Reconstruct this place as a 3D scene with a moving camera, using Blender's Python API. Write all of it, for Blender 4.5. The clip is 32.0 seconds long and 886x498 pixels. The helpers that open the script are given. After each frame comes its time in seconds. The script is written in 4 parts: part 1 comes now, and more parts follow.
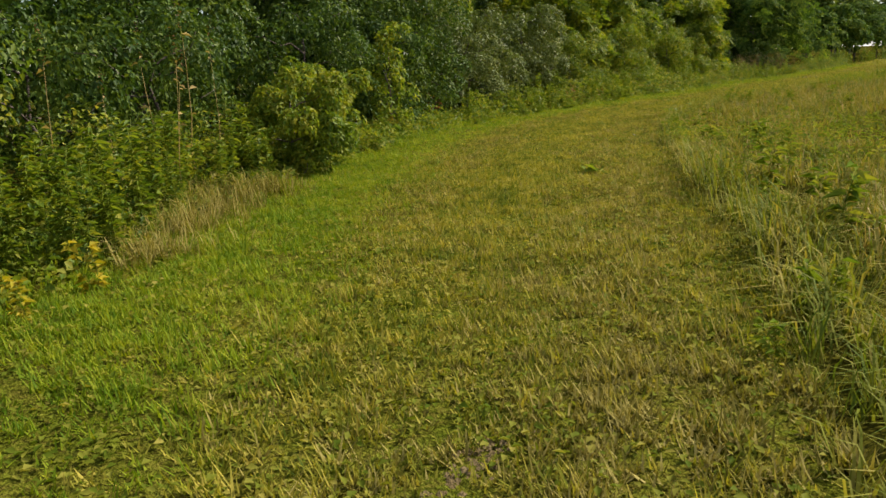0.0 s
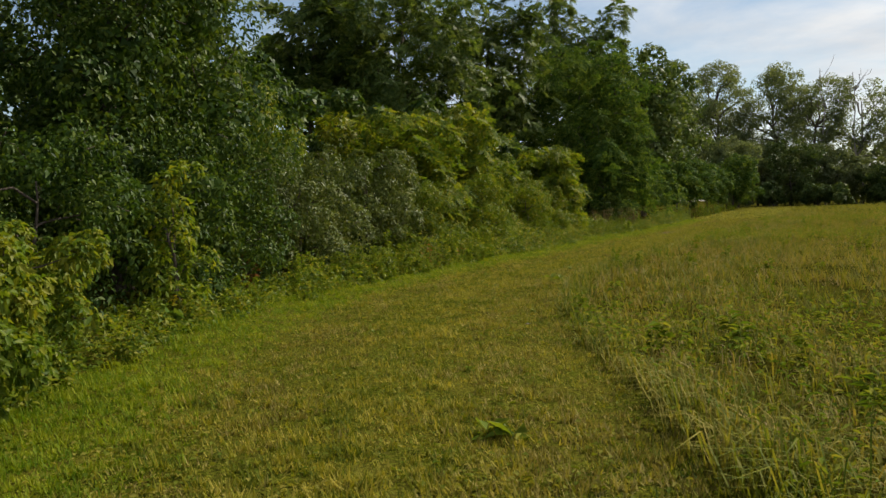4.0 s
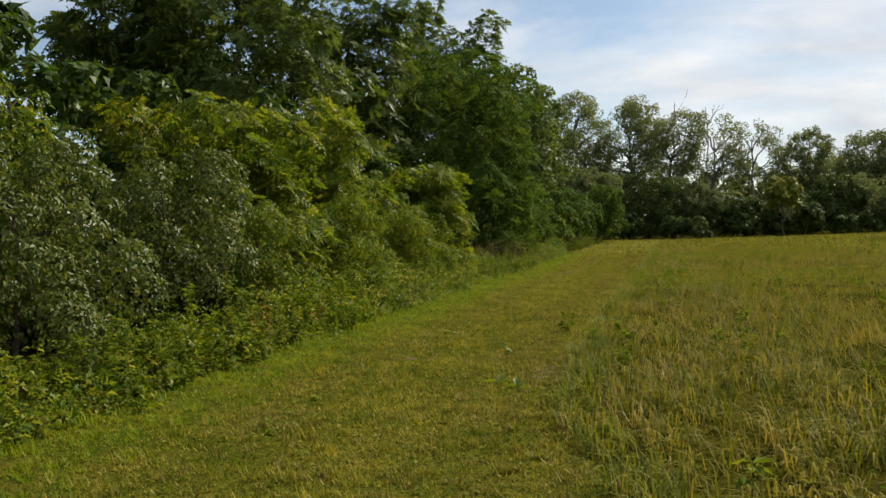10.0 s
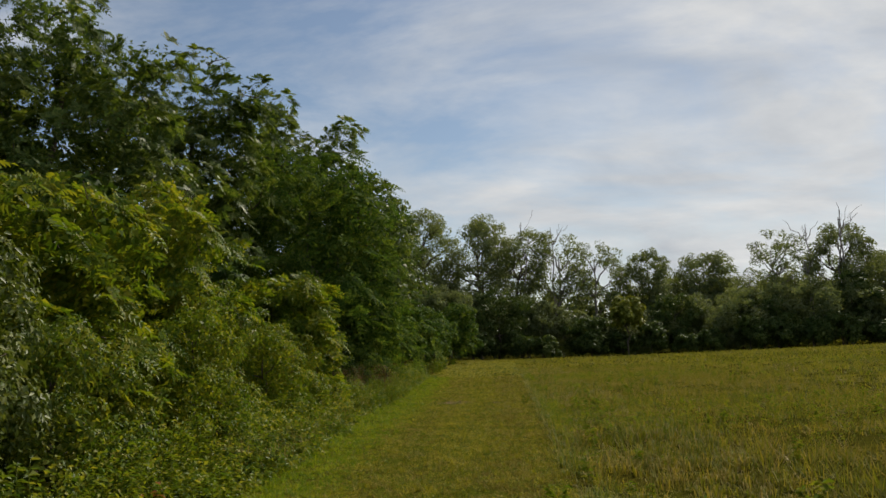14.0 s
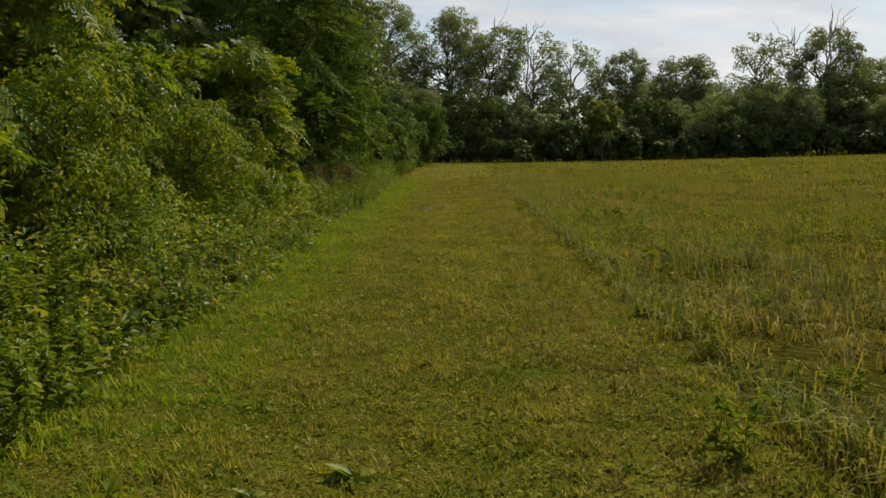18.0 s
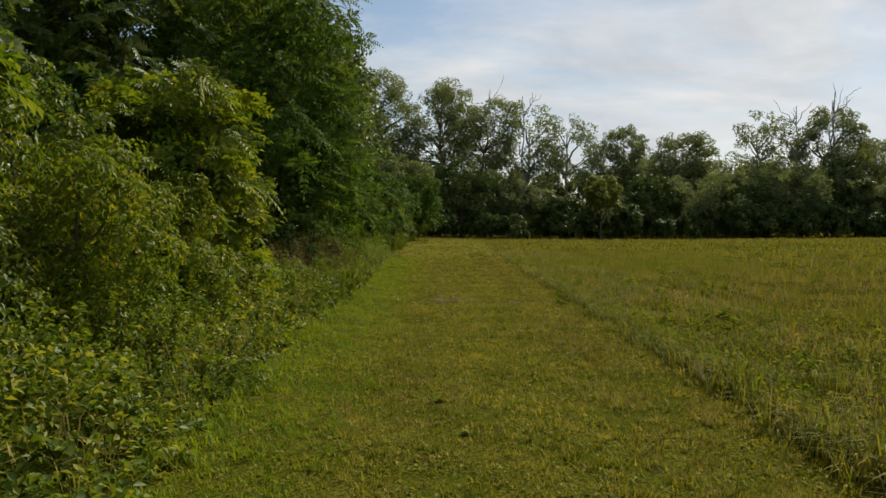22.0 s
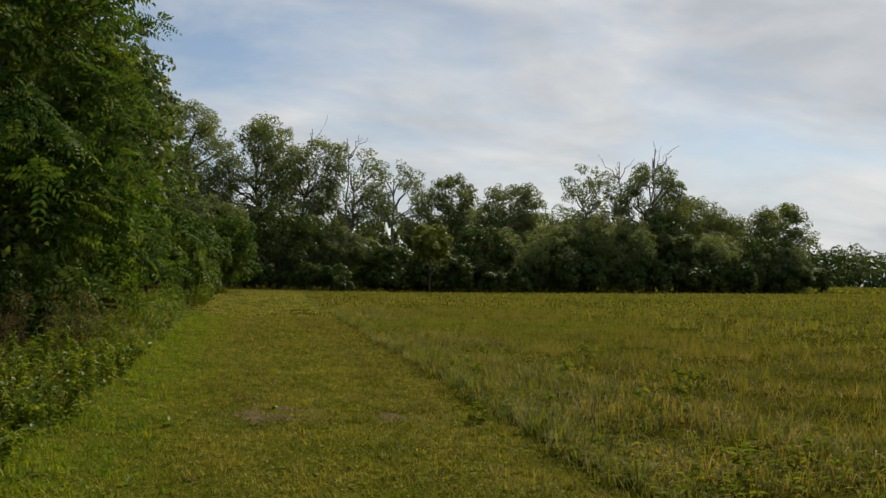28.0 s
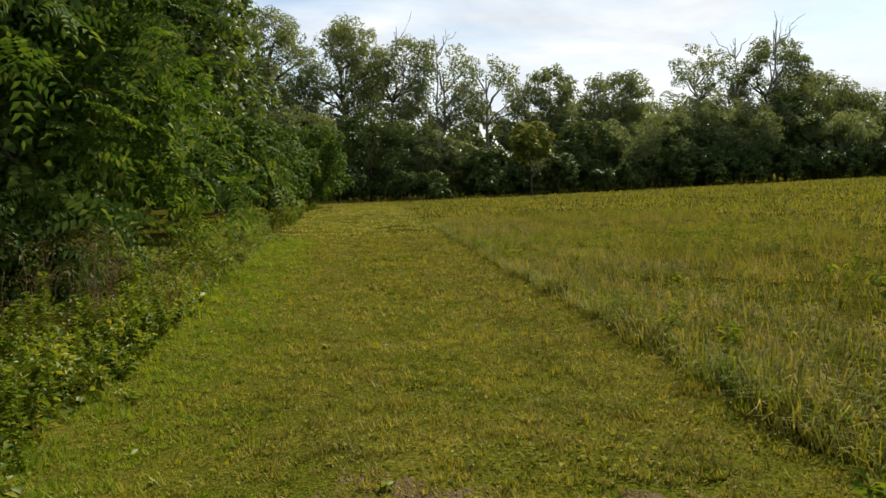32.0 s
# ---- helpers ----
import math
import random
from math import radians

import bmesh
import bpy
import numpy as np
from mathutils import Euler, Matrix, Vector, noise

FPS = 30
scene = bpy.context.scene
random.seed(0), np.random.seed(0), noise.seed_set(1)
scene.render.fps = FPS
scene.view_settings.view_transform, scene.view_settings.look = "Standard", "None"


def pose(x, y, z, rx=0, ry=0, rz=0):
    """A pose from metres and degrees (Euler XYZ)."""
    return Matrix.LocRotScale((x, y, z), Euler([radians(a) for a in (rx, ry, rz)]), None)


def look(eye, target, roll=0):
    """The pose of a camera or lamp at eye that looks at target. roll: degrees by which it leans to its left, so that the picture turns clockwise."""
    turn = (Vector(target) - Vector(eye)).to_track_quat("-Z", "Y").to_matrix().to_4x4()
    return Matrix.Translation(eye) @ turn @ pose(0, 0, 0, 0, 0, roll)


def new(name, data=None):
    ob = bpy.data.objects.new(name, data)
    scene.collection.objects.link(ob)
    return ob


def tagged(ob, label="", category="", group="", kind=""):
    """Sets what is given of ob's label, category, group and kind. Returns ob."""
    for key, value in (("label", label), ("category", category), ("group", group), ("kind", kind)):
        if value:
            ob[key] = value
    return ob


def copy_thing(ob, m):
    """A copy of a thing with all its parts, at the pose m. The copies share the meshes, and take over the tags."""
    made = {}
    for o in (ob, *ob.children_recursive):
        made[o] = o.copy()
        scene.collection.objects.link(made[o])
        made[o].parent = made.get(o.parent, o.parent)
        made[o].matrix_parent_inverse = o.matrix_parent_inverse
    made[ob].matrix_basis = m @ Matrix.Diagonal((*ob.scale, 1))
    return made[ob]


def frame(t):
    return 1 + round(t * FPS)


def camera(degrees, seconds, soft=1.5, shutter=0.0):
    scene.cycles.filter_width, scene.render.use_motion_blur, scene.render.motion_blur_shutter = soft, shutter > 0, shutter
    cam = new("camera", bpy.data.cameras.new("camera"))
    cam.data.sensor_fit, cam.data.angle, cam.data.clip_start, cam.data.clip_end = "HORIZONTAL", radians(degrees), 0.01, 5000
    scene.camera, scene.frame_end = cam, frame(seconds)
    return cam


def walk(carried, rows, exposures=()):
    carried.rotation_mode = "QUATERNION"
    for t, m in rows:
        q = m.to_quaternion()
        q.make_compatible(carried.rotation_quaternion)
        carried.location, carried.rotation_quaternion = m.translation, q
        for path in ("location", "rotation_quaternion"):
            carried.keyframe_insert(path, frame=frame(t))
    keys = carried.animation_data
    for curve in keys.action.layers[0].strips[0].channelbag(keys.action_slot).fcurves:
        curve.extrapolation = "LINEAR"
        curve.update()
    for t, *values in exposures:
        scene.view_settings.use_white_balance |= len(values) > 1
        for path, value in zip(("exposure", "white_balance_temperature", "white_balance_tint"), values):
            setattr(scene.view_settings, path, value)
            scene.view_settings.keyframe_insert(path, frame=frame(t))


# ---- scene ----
# ---- the camera and its walk ----
cam = camera(56.5, 32.0)
PATH = [
    (0, (0.000, 0.000, 1.316), (-1.203, 1.536, 0.876), -2.34),
    (0.5, (-0.346, 0.433, 1.450), (-1.621, 1.942, 1.138), -0.51),
    (1, (-0.652, 0.944, 1.488), (-1.870, 2.511, 1.247), -1.25),
    (1.5, (-1.002, 1.323, 1.486), (-2.068, 3.001, 1.274), 0.04),
    (2, (-1.271, 1.816, 1.430), (-2.232, 3.564, 1.289), -0.05),
    (2.5, (-1.581, 2.298, 1.456), (-2.534, 4.051, 1.325), -0.50),
    (4.5, (-2.816, 4.626, 1.376), (-3.701, 6.418, 1.310), -2.14),
    (5, (-3.150, 5.214, 1.434), (-4.047, 6.999, 1.524), -2.68),
    (5.5, (-3.392, 5.722, 1.421), (-4.301, 7.501, 1.515), -2.76),
    (6, (-3.662, 6.216, 1.457), (-4.605, 7.978, 1.545), -2.62),
    (6.5, (-3.930, 6.670, 1.482), (-4.768, 8.484, 1.558), -3.29),
    (7, (-4.201, 7.200, 1.510), (-5.006, 9.030, 1.575), -3.48),
    (7.5, (-4.581, 7.796, 1.525), (-5.337, 9.647, 1.589), -2.35),
    (8, (-4.838, 8.457, 1.545), (-5.555, 10.320, 1.667), -2.62),
    (8.5, (-5.109, 9.013, 1.506), (-5.839, 10.872, 1.598), -1.55),
    (9, (-5.351, 9.577, 1.478), (-5.998, 11.469, 1.436), -0.88),
    (9.5, (-5.589, 10.128, 1.487), (-6.177, 12.039, 1.451), -0.68),
    (10, (-5.875, 10.718, 1.503), (-6.450, 12.634, 1.466), -1.07),
    (10.5, (-6.131, 11.319, 1.521), (-6.647, 13.251, 1.556), -1.26),
    (11, (-6.463, 11.863, 1.522), (-6.963, 13.799, 1.561), -1.17),
    (11.5, (-6.699, 12.409, 1.540), (-7.171, 14.351, 1.605), -1.61),
    (12, (-6.967, 12.872, 1.544), (-7.439, 14.814, 1.607), -0.51),
    (12.5, (-7.203, 13.272, 1.531), (-7.510, 15.247, 1.599), -0.70),
    (13, (-7.444, 13.717, 1.599), (-7.769, 15.689, 1.672), -0.12),
    (13.5, (-7.703, 14.160, 1.630), (-8.027, 16.123, 1.830), -0.30),
    (14, (-7.860, 14.684, 1.655), (-8.045, 16.661, 1.897), -1.36),
    (14.5, (-8.056, 15.162, 1.632), (-8.161, 17.157, 1.727), -0.40),
    (15, (-8.143, 15.724, 1.556), (-8.144, 17.719, 1.425), -1.09),
    (15.5, (-8.268, 16.244, 1.554), (-8.295, 18.228, 1.305), -1.27),
    (17.5, (-8.642, 18.428, 1.433), (-8.737, 20.406, 1.150), -0.75),
    (18, (-8.735, 19.049, 1.432), (-8.836, 21.033, 1.202), -0.11),
    (18.5, (-8.812, 19.681, 1.384), (-8.923, 21.664, 1.147), 0.13),
    (19, (-8.970, 20.389, 1.394), (-9.089, 22.371, 1.153), 0.43),
    (19.5, (-9.111, 21.014, 1.425), (-9.215, 23.000, 1.210), 0.03),
    (20, (-9.176, 21.658, 1.451), (-9.253, 23.650, 1.291), 0.28),
    (20.5, (-9.333, 22.265, 1.480), (-9.402, 24.257, 1.318), 1.15),
    (21, (-9.419, 22.902, 1.443), (-9.481, 24.895, 1.276), 1.44),
    (21.5, (-9.521, 23.472, 1.417), (-9.586, 25.464, 1.248), 1.96),
    (22, (-9.568, 24.077, 1.431), (-9.635, 26.076, 1.380), 0.98),
    (22.5, (-9.620, 24.708, 1.481), (-9.691, 26.707, 1.506), 0.67),
    (23, (-9.629, 25.244, 1.471), (-9.376, 27.227, 1.523), 0.42),
    (23.5, (-9.624, 25.829, 1.514), (-9.407, 27.817, 1.564), 0.52),
    (24, (-9.660, 26.438, 1.541), (-9.528, 28.431, 1.643), 1.51),
    (24.5, (-9.601, 27.075, 1.499), (-9.466, 29.068, 1.598), 1.19),
    (25, (-9.686, 27.680, 1.508), (-9.550, 29.672, 1.620), 1.15),
    (25.5, (-9.786, 28.271, 1.486), (-9.672, 30.263, 1.609), 0.79),
    (27.5, (-9.893, 30.534, 1.508), (-9.713, 32.514, 1.722), 3.06),
    (28, (-9.856, 31.168, 1.462), (-9.485, 33.132, 1.545), 1.72),
    (28.5, (-9.974, 31.885, 1.509), (-9.833, 33.876, 1.636), 1.25),
    (29, (-10.023, 32.481, 1.461), (-9.847, 34.473, 1.514), -0.25),
    (29.5, (-10.094, 33.132, 1.478), (-10.045, 35.131, 1.447), 0.11),
    (30, (-10.089, 33.765, 1.502), (-9.900, 35.755, 1.473), 0.20),
    (30.5, (-10.014, 34.409, 1.458), (-9.842, 36.396, 1.309), -2.50),
    (31, (-9.991, 35.038, 1.491), (-9.841, 37.030, 1.394), 0.16),
    (31.5, (-9.921, 35.679, 1.472), (-9.785, 37.663, 1.257), -1.75),
    (32, (-9.908, 36.342, 1.522), (-9.759, 38.331, 1.372), -1.66),
]
EXPOSURES = [(0, 0.76), (0.5, 1.1), (1.5, 1.15), (2.0, 0.48), (2.6, 0.2), (4.6, 0.26), (7, 0.25), (8, 0.08), (9, 0.25), (10, 0.33), (11, 0.07), (12.5, 0.02), (13, 0.05), (14, -0.1), (15, 0.08), (17, 0.08), (18, 0.1), (19, -0.08), (20, 0.05), (22, 0.05), (23, -0.12), (25, -0.08), (27.5, -0.12), (28.6, -0.03), (29, 0.02), (30, 0.35), (31, 0.38), (32, 0.48)]
walk(cam, [(t, look(eye, target, roll)) for t, eye, target, roll in PATH], EXPOSURES)

# ---- light ----
SUN_AZ, SUN_EL = 32.0, 43.0          # degrees: clockwise from +y, and above the horizon


def lights():
    a, e = radians(SUN_AZ), radians(SUN_EL)
    way = Vector((math.sin(a) * math.cos(e), math.cos(a) * math.cos(e), math.sin(e)))
    lamp = bpy.data.lights.new("sun", "SUN")
    lamp.energy, lamp.angle, lamp.color = 5.1, radians(0.6), (1.0, 0.905, 0.76)
    ob = new("sun", lamp)
    ob.matrix_basis = look(way * 100, (0, 0, 0))
    world = bpy.data.worlds.new("sky")
    scene.world = world
    world.use_nodes = True
    nt = world.node_tree
    nt.nodes.clear()
    add = nt.nodes.new
    sky = add("ShaderNodeTexSky")
    sky.sky_type, sky.sun_disc, sky.sun_elevation, sky.sun_rotation = "NISHITA", False, e, a
    sky.air_density, sky.dust_density, sky.ozone_density = 1.0, 0.35, 1.1
    gain = add("ShaderNodeMix")
    gain.data_type, gain.blend_type = "RGBA", "MULTIPLY"
    gain.inputs["Factor"].default_value = 1.0
    gain.inputs["B"].default_value = (0.090, 0.088, 0.085, 1)
    nt.links.new(sky.outputs[0], gain.inputs["A"])
    co = add("ShaderNodeTexCoord")
    sep = add("ShaderNodeSeparateXYZ")
    nt.links.new(co.outputs["Generated"], sep.inputs[0])
    up = add("ShaderNodeMath")
    up.operation, up.inputs[1].default_value = "MAXIMUM", 0.0
    nt.links.new(sep.outputs["Z"], up.inputs[0])
    lift = add("ShaderNodeMath")
    lift.operation, lift.inputs[1].default_value = "ADD", 0.30
    nt.links.new(up.outputs[0], lift.inputs[0])
    flat = add("ShaderNodeVectorMath")
    flat.operation = "DIVIDE"
    comb = add("ShaderNodeCombineXYZ")
    for k in range(3):
        nt.links.new(lift.outputs[0], comb.inputs[k])
    nt.links.new(co.outputs["Generated"], flat.inputs[0])
    nt.links.new(comb.outputs[0], flat.inputs[1])
    turn = add("ShaderNodeMapping")
    turn.inputs["Rotation"].default_value = (0, 0, radians(35))
    turn.inputs["Scale"].default_value = (0.8, 1.25, 0.5)
    nt.links.new(flat.outputs[0], turn.inputs[0])
    n1 = add("ShaderNodeTexNoise")
    n1.inputs["Scale"].default_value, n1.inputs["Detail"].default_value = 1.9, 9
    n1.inputs["Roughness"].default_value, n1.inputs["Distortion"].default_value = 0.60, 0.35
    nt.links.new(turn.outputs[0], n1.inputs["Vector"])
    n2 = add("ShaderNodeTexNoise")
    n2.inputs["Scale"].default_value, n2.inputs["Detail"].default_value = 0.9, 3
    nt.links.new(turn.outputs[0], n2.inputs["Vector"])
    both = add("ShaderNodeMath")
    both.operation = "MULTIPLY_ADD"
    both.inputs[1].default_value = 0.45
    nt.links.new(n2.outputs[0], both.inputs[0])
    nt.links.new(n1.outputs[0], both.inputs[2])
    # the veil of cloud is thicker towards one side of the sky
    side = add("ShaderNodeVectorMath")
    side.operation = "DOT_PRODUCT"
    side.inputs[1].default_value = (0.80, 0.10, 0.0)
    nt.links.new(co.outputs["Generated"], side.inputs[0])
    veil = add("ShaderNodeMath")
    veil.operation, veil.inputs[1].default_value = "MULTIPLY_ADD", 0.40
    nt.links.new(side.outputs["Value"], veil.inputs[0])
    nt.links.new(both.outputs[0], veil.inputs[2])
    ramp = add("ShaderNodeValToRGB")
    ramp.color_ramp.elements[0].position, ramp.color_ramp.elements[0].color = 0.61, (0.05, 0.05, 0.05, 1)
    ramp.color_ramp.elements[1].position, ramp.color_ramp.elements[1].color = 0.92, (0.96, 0.96, 0.96, 1)
    nt.links.new(veil.outputs[0], ramp.inputs[0])
    mix = add("ShaderNodeMix")
    mix.data_type = "RGBA"
    # thin and thick parts of the cloud
    n3 = add("ShaderNodeTexNoise")
    n3.inputs["Scale"].default_value, n3.inputs["Detail"].default_value = 2.6, 6
    n3.inputs["Roughness"].default_value, n3.inputs["Distortion"].default_value = 0.55, 0.25
    nt.links.new(turn.outputs[0], n3.inputs["Vector"])
    tone = add("ShaderNodeValToRGB")
    tone.color_ramp.elements[0].position, tone.color_ramp.elements[0].color = 0.34, (0.52, 0.55, 0.59, 1)
    tone.color_ramp.elements[1].position, tone.color_ramp.elements[1].color = 0.68, (0.82, 0.82, 0.81, 1)
    nt.links.new(n3.outputs[0], tone.inputs[0])
    nt.links.new(tone.outputs[0], mix.inputs["B"])
    nt.links.new(ramp.outputs[0], mix.inputs["Factor"])
    nt.links.new(gain.outputs["Result"], mix.inputs["A"])
    back = add("ShaderNodeBackground")
    nt.links.new(mix.outputs["Result"], back.inputs[0])
    out = add("ShaderNodeOutputWorld")
    nt.links.new(back.outputs[0], out.inputs[0])


lights()


# ---- materials ----
def leaf_material(name, dark, mid, light, through_share=0.35, gloss=0.5, patch=0.5, fine=6.0, shine=0.18, blotch=0.60):
    """Thin leaves: each one has its own tint, patches of two sizes drift in hue, and light comes through."""
    m = bpy.data.materials.new(name)
    m.use_nodes = True
    nt = m.node_tree
    nt.nodes.clear()
    add = nt.nodes.new
    geo, co = add("ShaderNodeNewGeometry"), add("ShaderNodeTexCoord")
    value = geo.outputs["Random Per Island"]
    start = add("ShaderNodeMath")
    start.operation, start.inputs[1].default_value, start.inputs[2].default_value = "MULTIPLY_ADD", 0.60, 0.20 - 0.475 - blotch / 2
    nt.links.new(value, start.inputs[0])
    value = start.outputs[0]
    for scale, weight in ((patch, 0.95), (fine, blotch)):
        n = add("ShaderNodeTexNoise")
        n.inputs["Scale"].default_value, n.inputs["Detail"].default_value = scale, 3
        nt.links.new(co.outputs["Object"], n.inputs["Vector"])
        mul = add("ShaderNodeMath")
        mul.operation, mul.inputs[1].default_value = "MULTIPLY_ADD", weight
        nt.links.new(n.outputs[0], mul.inputs[0])
        nt.links.new(value, mul.inputs[2])
        value = mul.outputs[0]
    ramp = add("ShaderNodeValToRGB")
    els = ramp.color_ramp.elements
    els[0].position, els[0].color = 0.15, (*dark, 1)
    els[1].position, els[1].color = 0.85, (*light, 1)
    e = els.new(0.5)
    e.color = (*mid, 1)
    nt.links.new(value, ramp.inputs[0])
    p = add("ShaderNodeBsdfPrincipled")
    p.inputs["Roughness"].default_value = gloss
    p.inputs["Specular IOR Level"].default_value = shine
    nt.links.new(ramp.outputs[0], p.inputs["Base Color"])
    warm = add("ShaderNodeMix")
    warm.data_type, warm.blend_type = "RGBA", "MULTIPLY"
    warm.inputs["Factor"].default_value = 1.0
    warm.inputs["B"].default_value = (1.27, 1.22, 0.45, 1)
    nt.links.new(ramp.outputs[0], warm.inputs["A"])
    tr = add("ShaderNodeBsdfTranslucent")
    nt.links.new(warm.outputs["Result"], tr.inputs[0])
    mix = add("ShaderNodeMixShader")
    mix.inputs[0].default_value = through_share
    nt.links.new(p.outputs[0], mix.inputs[1])
    nt.links.new(tr.outputs[0], mix.inputs[2])
    out = add("ShaderNodeOutputMaterial")
    nt.links.new(mix.outputs[0], out.inputs[0])
    return m


def surface_material(name, cols, scales, rough=0.9, bump=0.4, bump_scale=40.0, gaps=0.0, gap_scale=30.0):
    """Ground and bark: three colours mixed by noise at two sizes, with fine relief."""
    m = bpy.data.materials.new(name)
    m.use_nodes = True
    nt = m.node_tree
    add = nt.nodes.new
    p = nt.nodes["Principled BSDF"]
    p.inputs["Roughness"].default_value = rough
    p.inputs["Specular IOR Level"].default_value = 0.0
    co = add("ShaderNodeTexCoord")
    noises = []
    for s, dt in zip(scales, (4, 8)):
        n = add("ShaderNodeTexNoise")
        n.inputs["Scale"].default_value, n.inputs["Detail"].default_value = s, dt
        n.inputs["Roughness"].default_value = 0.65
        nt.links.new(co.outputs["Object"], n.inputs["Vector"])
        noises.append(n)
    r1 = add("ShaderNodeValToRGB")
    r1.color_ramp.elements[0].position, r1.color_ramp.elements[0].color = 0.36, (*cols[0], 1)
    r1.color_ramp.elements[1].position, r1.color_ramp.elements[1].color = 0.66, (*cols[1], 1)
    nt.links.new(noises[0].outputs[0], r1.inputs[0])
    r2 = add("ShaderNodeValToRGB")
    r2.color_ramp.elements[0].position, r2.color_ramp.elements[0].color = 0.47, (0, 0, 0, 1)
    r2.color_ramp.elements[1].position, r2.color_ramp.elements[1].color = 0.68, (0.8, 0.8, 0.8, 1)
    nt.links.new(noises[1].outputs[0], r2.inputs[0])
    mix = add("ShaderNodeMix")
    mix.data_type = "RGBA"
    mix.inputs["B"].default_value = (*cols[2], 1)
    nt.links.new(r2.outputs[0], mix.inputs["Factor"])
    nt.links.new(r1.outputs[0], mix.inputs["A"])
    colour = mix.outputs["Result"]
    if gaps:
        # dark soil, and the shade between the plants painted in as dark noise
        n = add("ShaderNodeTexNoise")
        n.inputs["Scale"].default_value, n.inputs["Detail"].default_value = gap_scale, 5
        nt.links.new(co.outputs["Object"], n.inputs["Vector"])
        r3 = add("ShaderNodeValToRGB")
        r3.color_ramp.elements[0].position, r3.color_ramp.elements[0].color = 0.36, (1 - gaps, 1 - gaps, 1 - gaps, 1)
        r3.color_ramp.elements[1].position, r3.color_ramp.elements[1].color = 0.60, (1.15, 1.15, 1.15, 1)
        nt.links.new(n.outputs[0], r3.inputs[0])
        m3 = add("ShaderNodeMix")
        m3.data_type, m3.blend_type = "RGBA", "MULTIPLY"
        m3.inputs["Factor"].default_value = 1.0
        nt.links.new(colour, m3.inputs["A"])
        nt.links.new(r3.outputs[0], m3.inputs["B"])
        colour = m3.outputs["Result"]
    nt.links.new(colour, p.inputs["Base Color"])
    b = add("ShaderNodeBump")
    b.inputs["Strength"].default_value, b.inputs["Distance"].default_value = bump, 0.03
    nb = add("ShaderNodeTexNoise")
    nb.inputs["Scale"].default_value, nb.inputs["Detail"].default_value = bump_scale, 6
    nt.links.new(co.outputs["Object"], nb.inputs["Vector"])
    nt.links.new(nb.outputs[0], b.inputs["Height"])
    nt.links.new(b.outputs[0], p.inputs["Normal"])
    return m


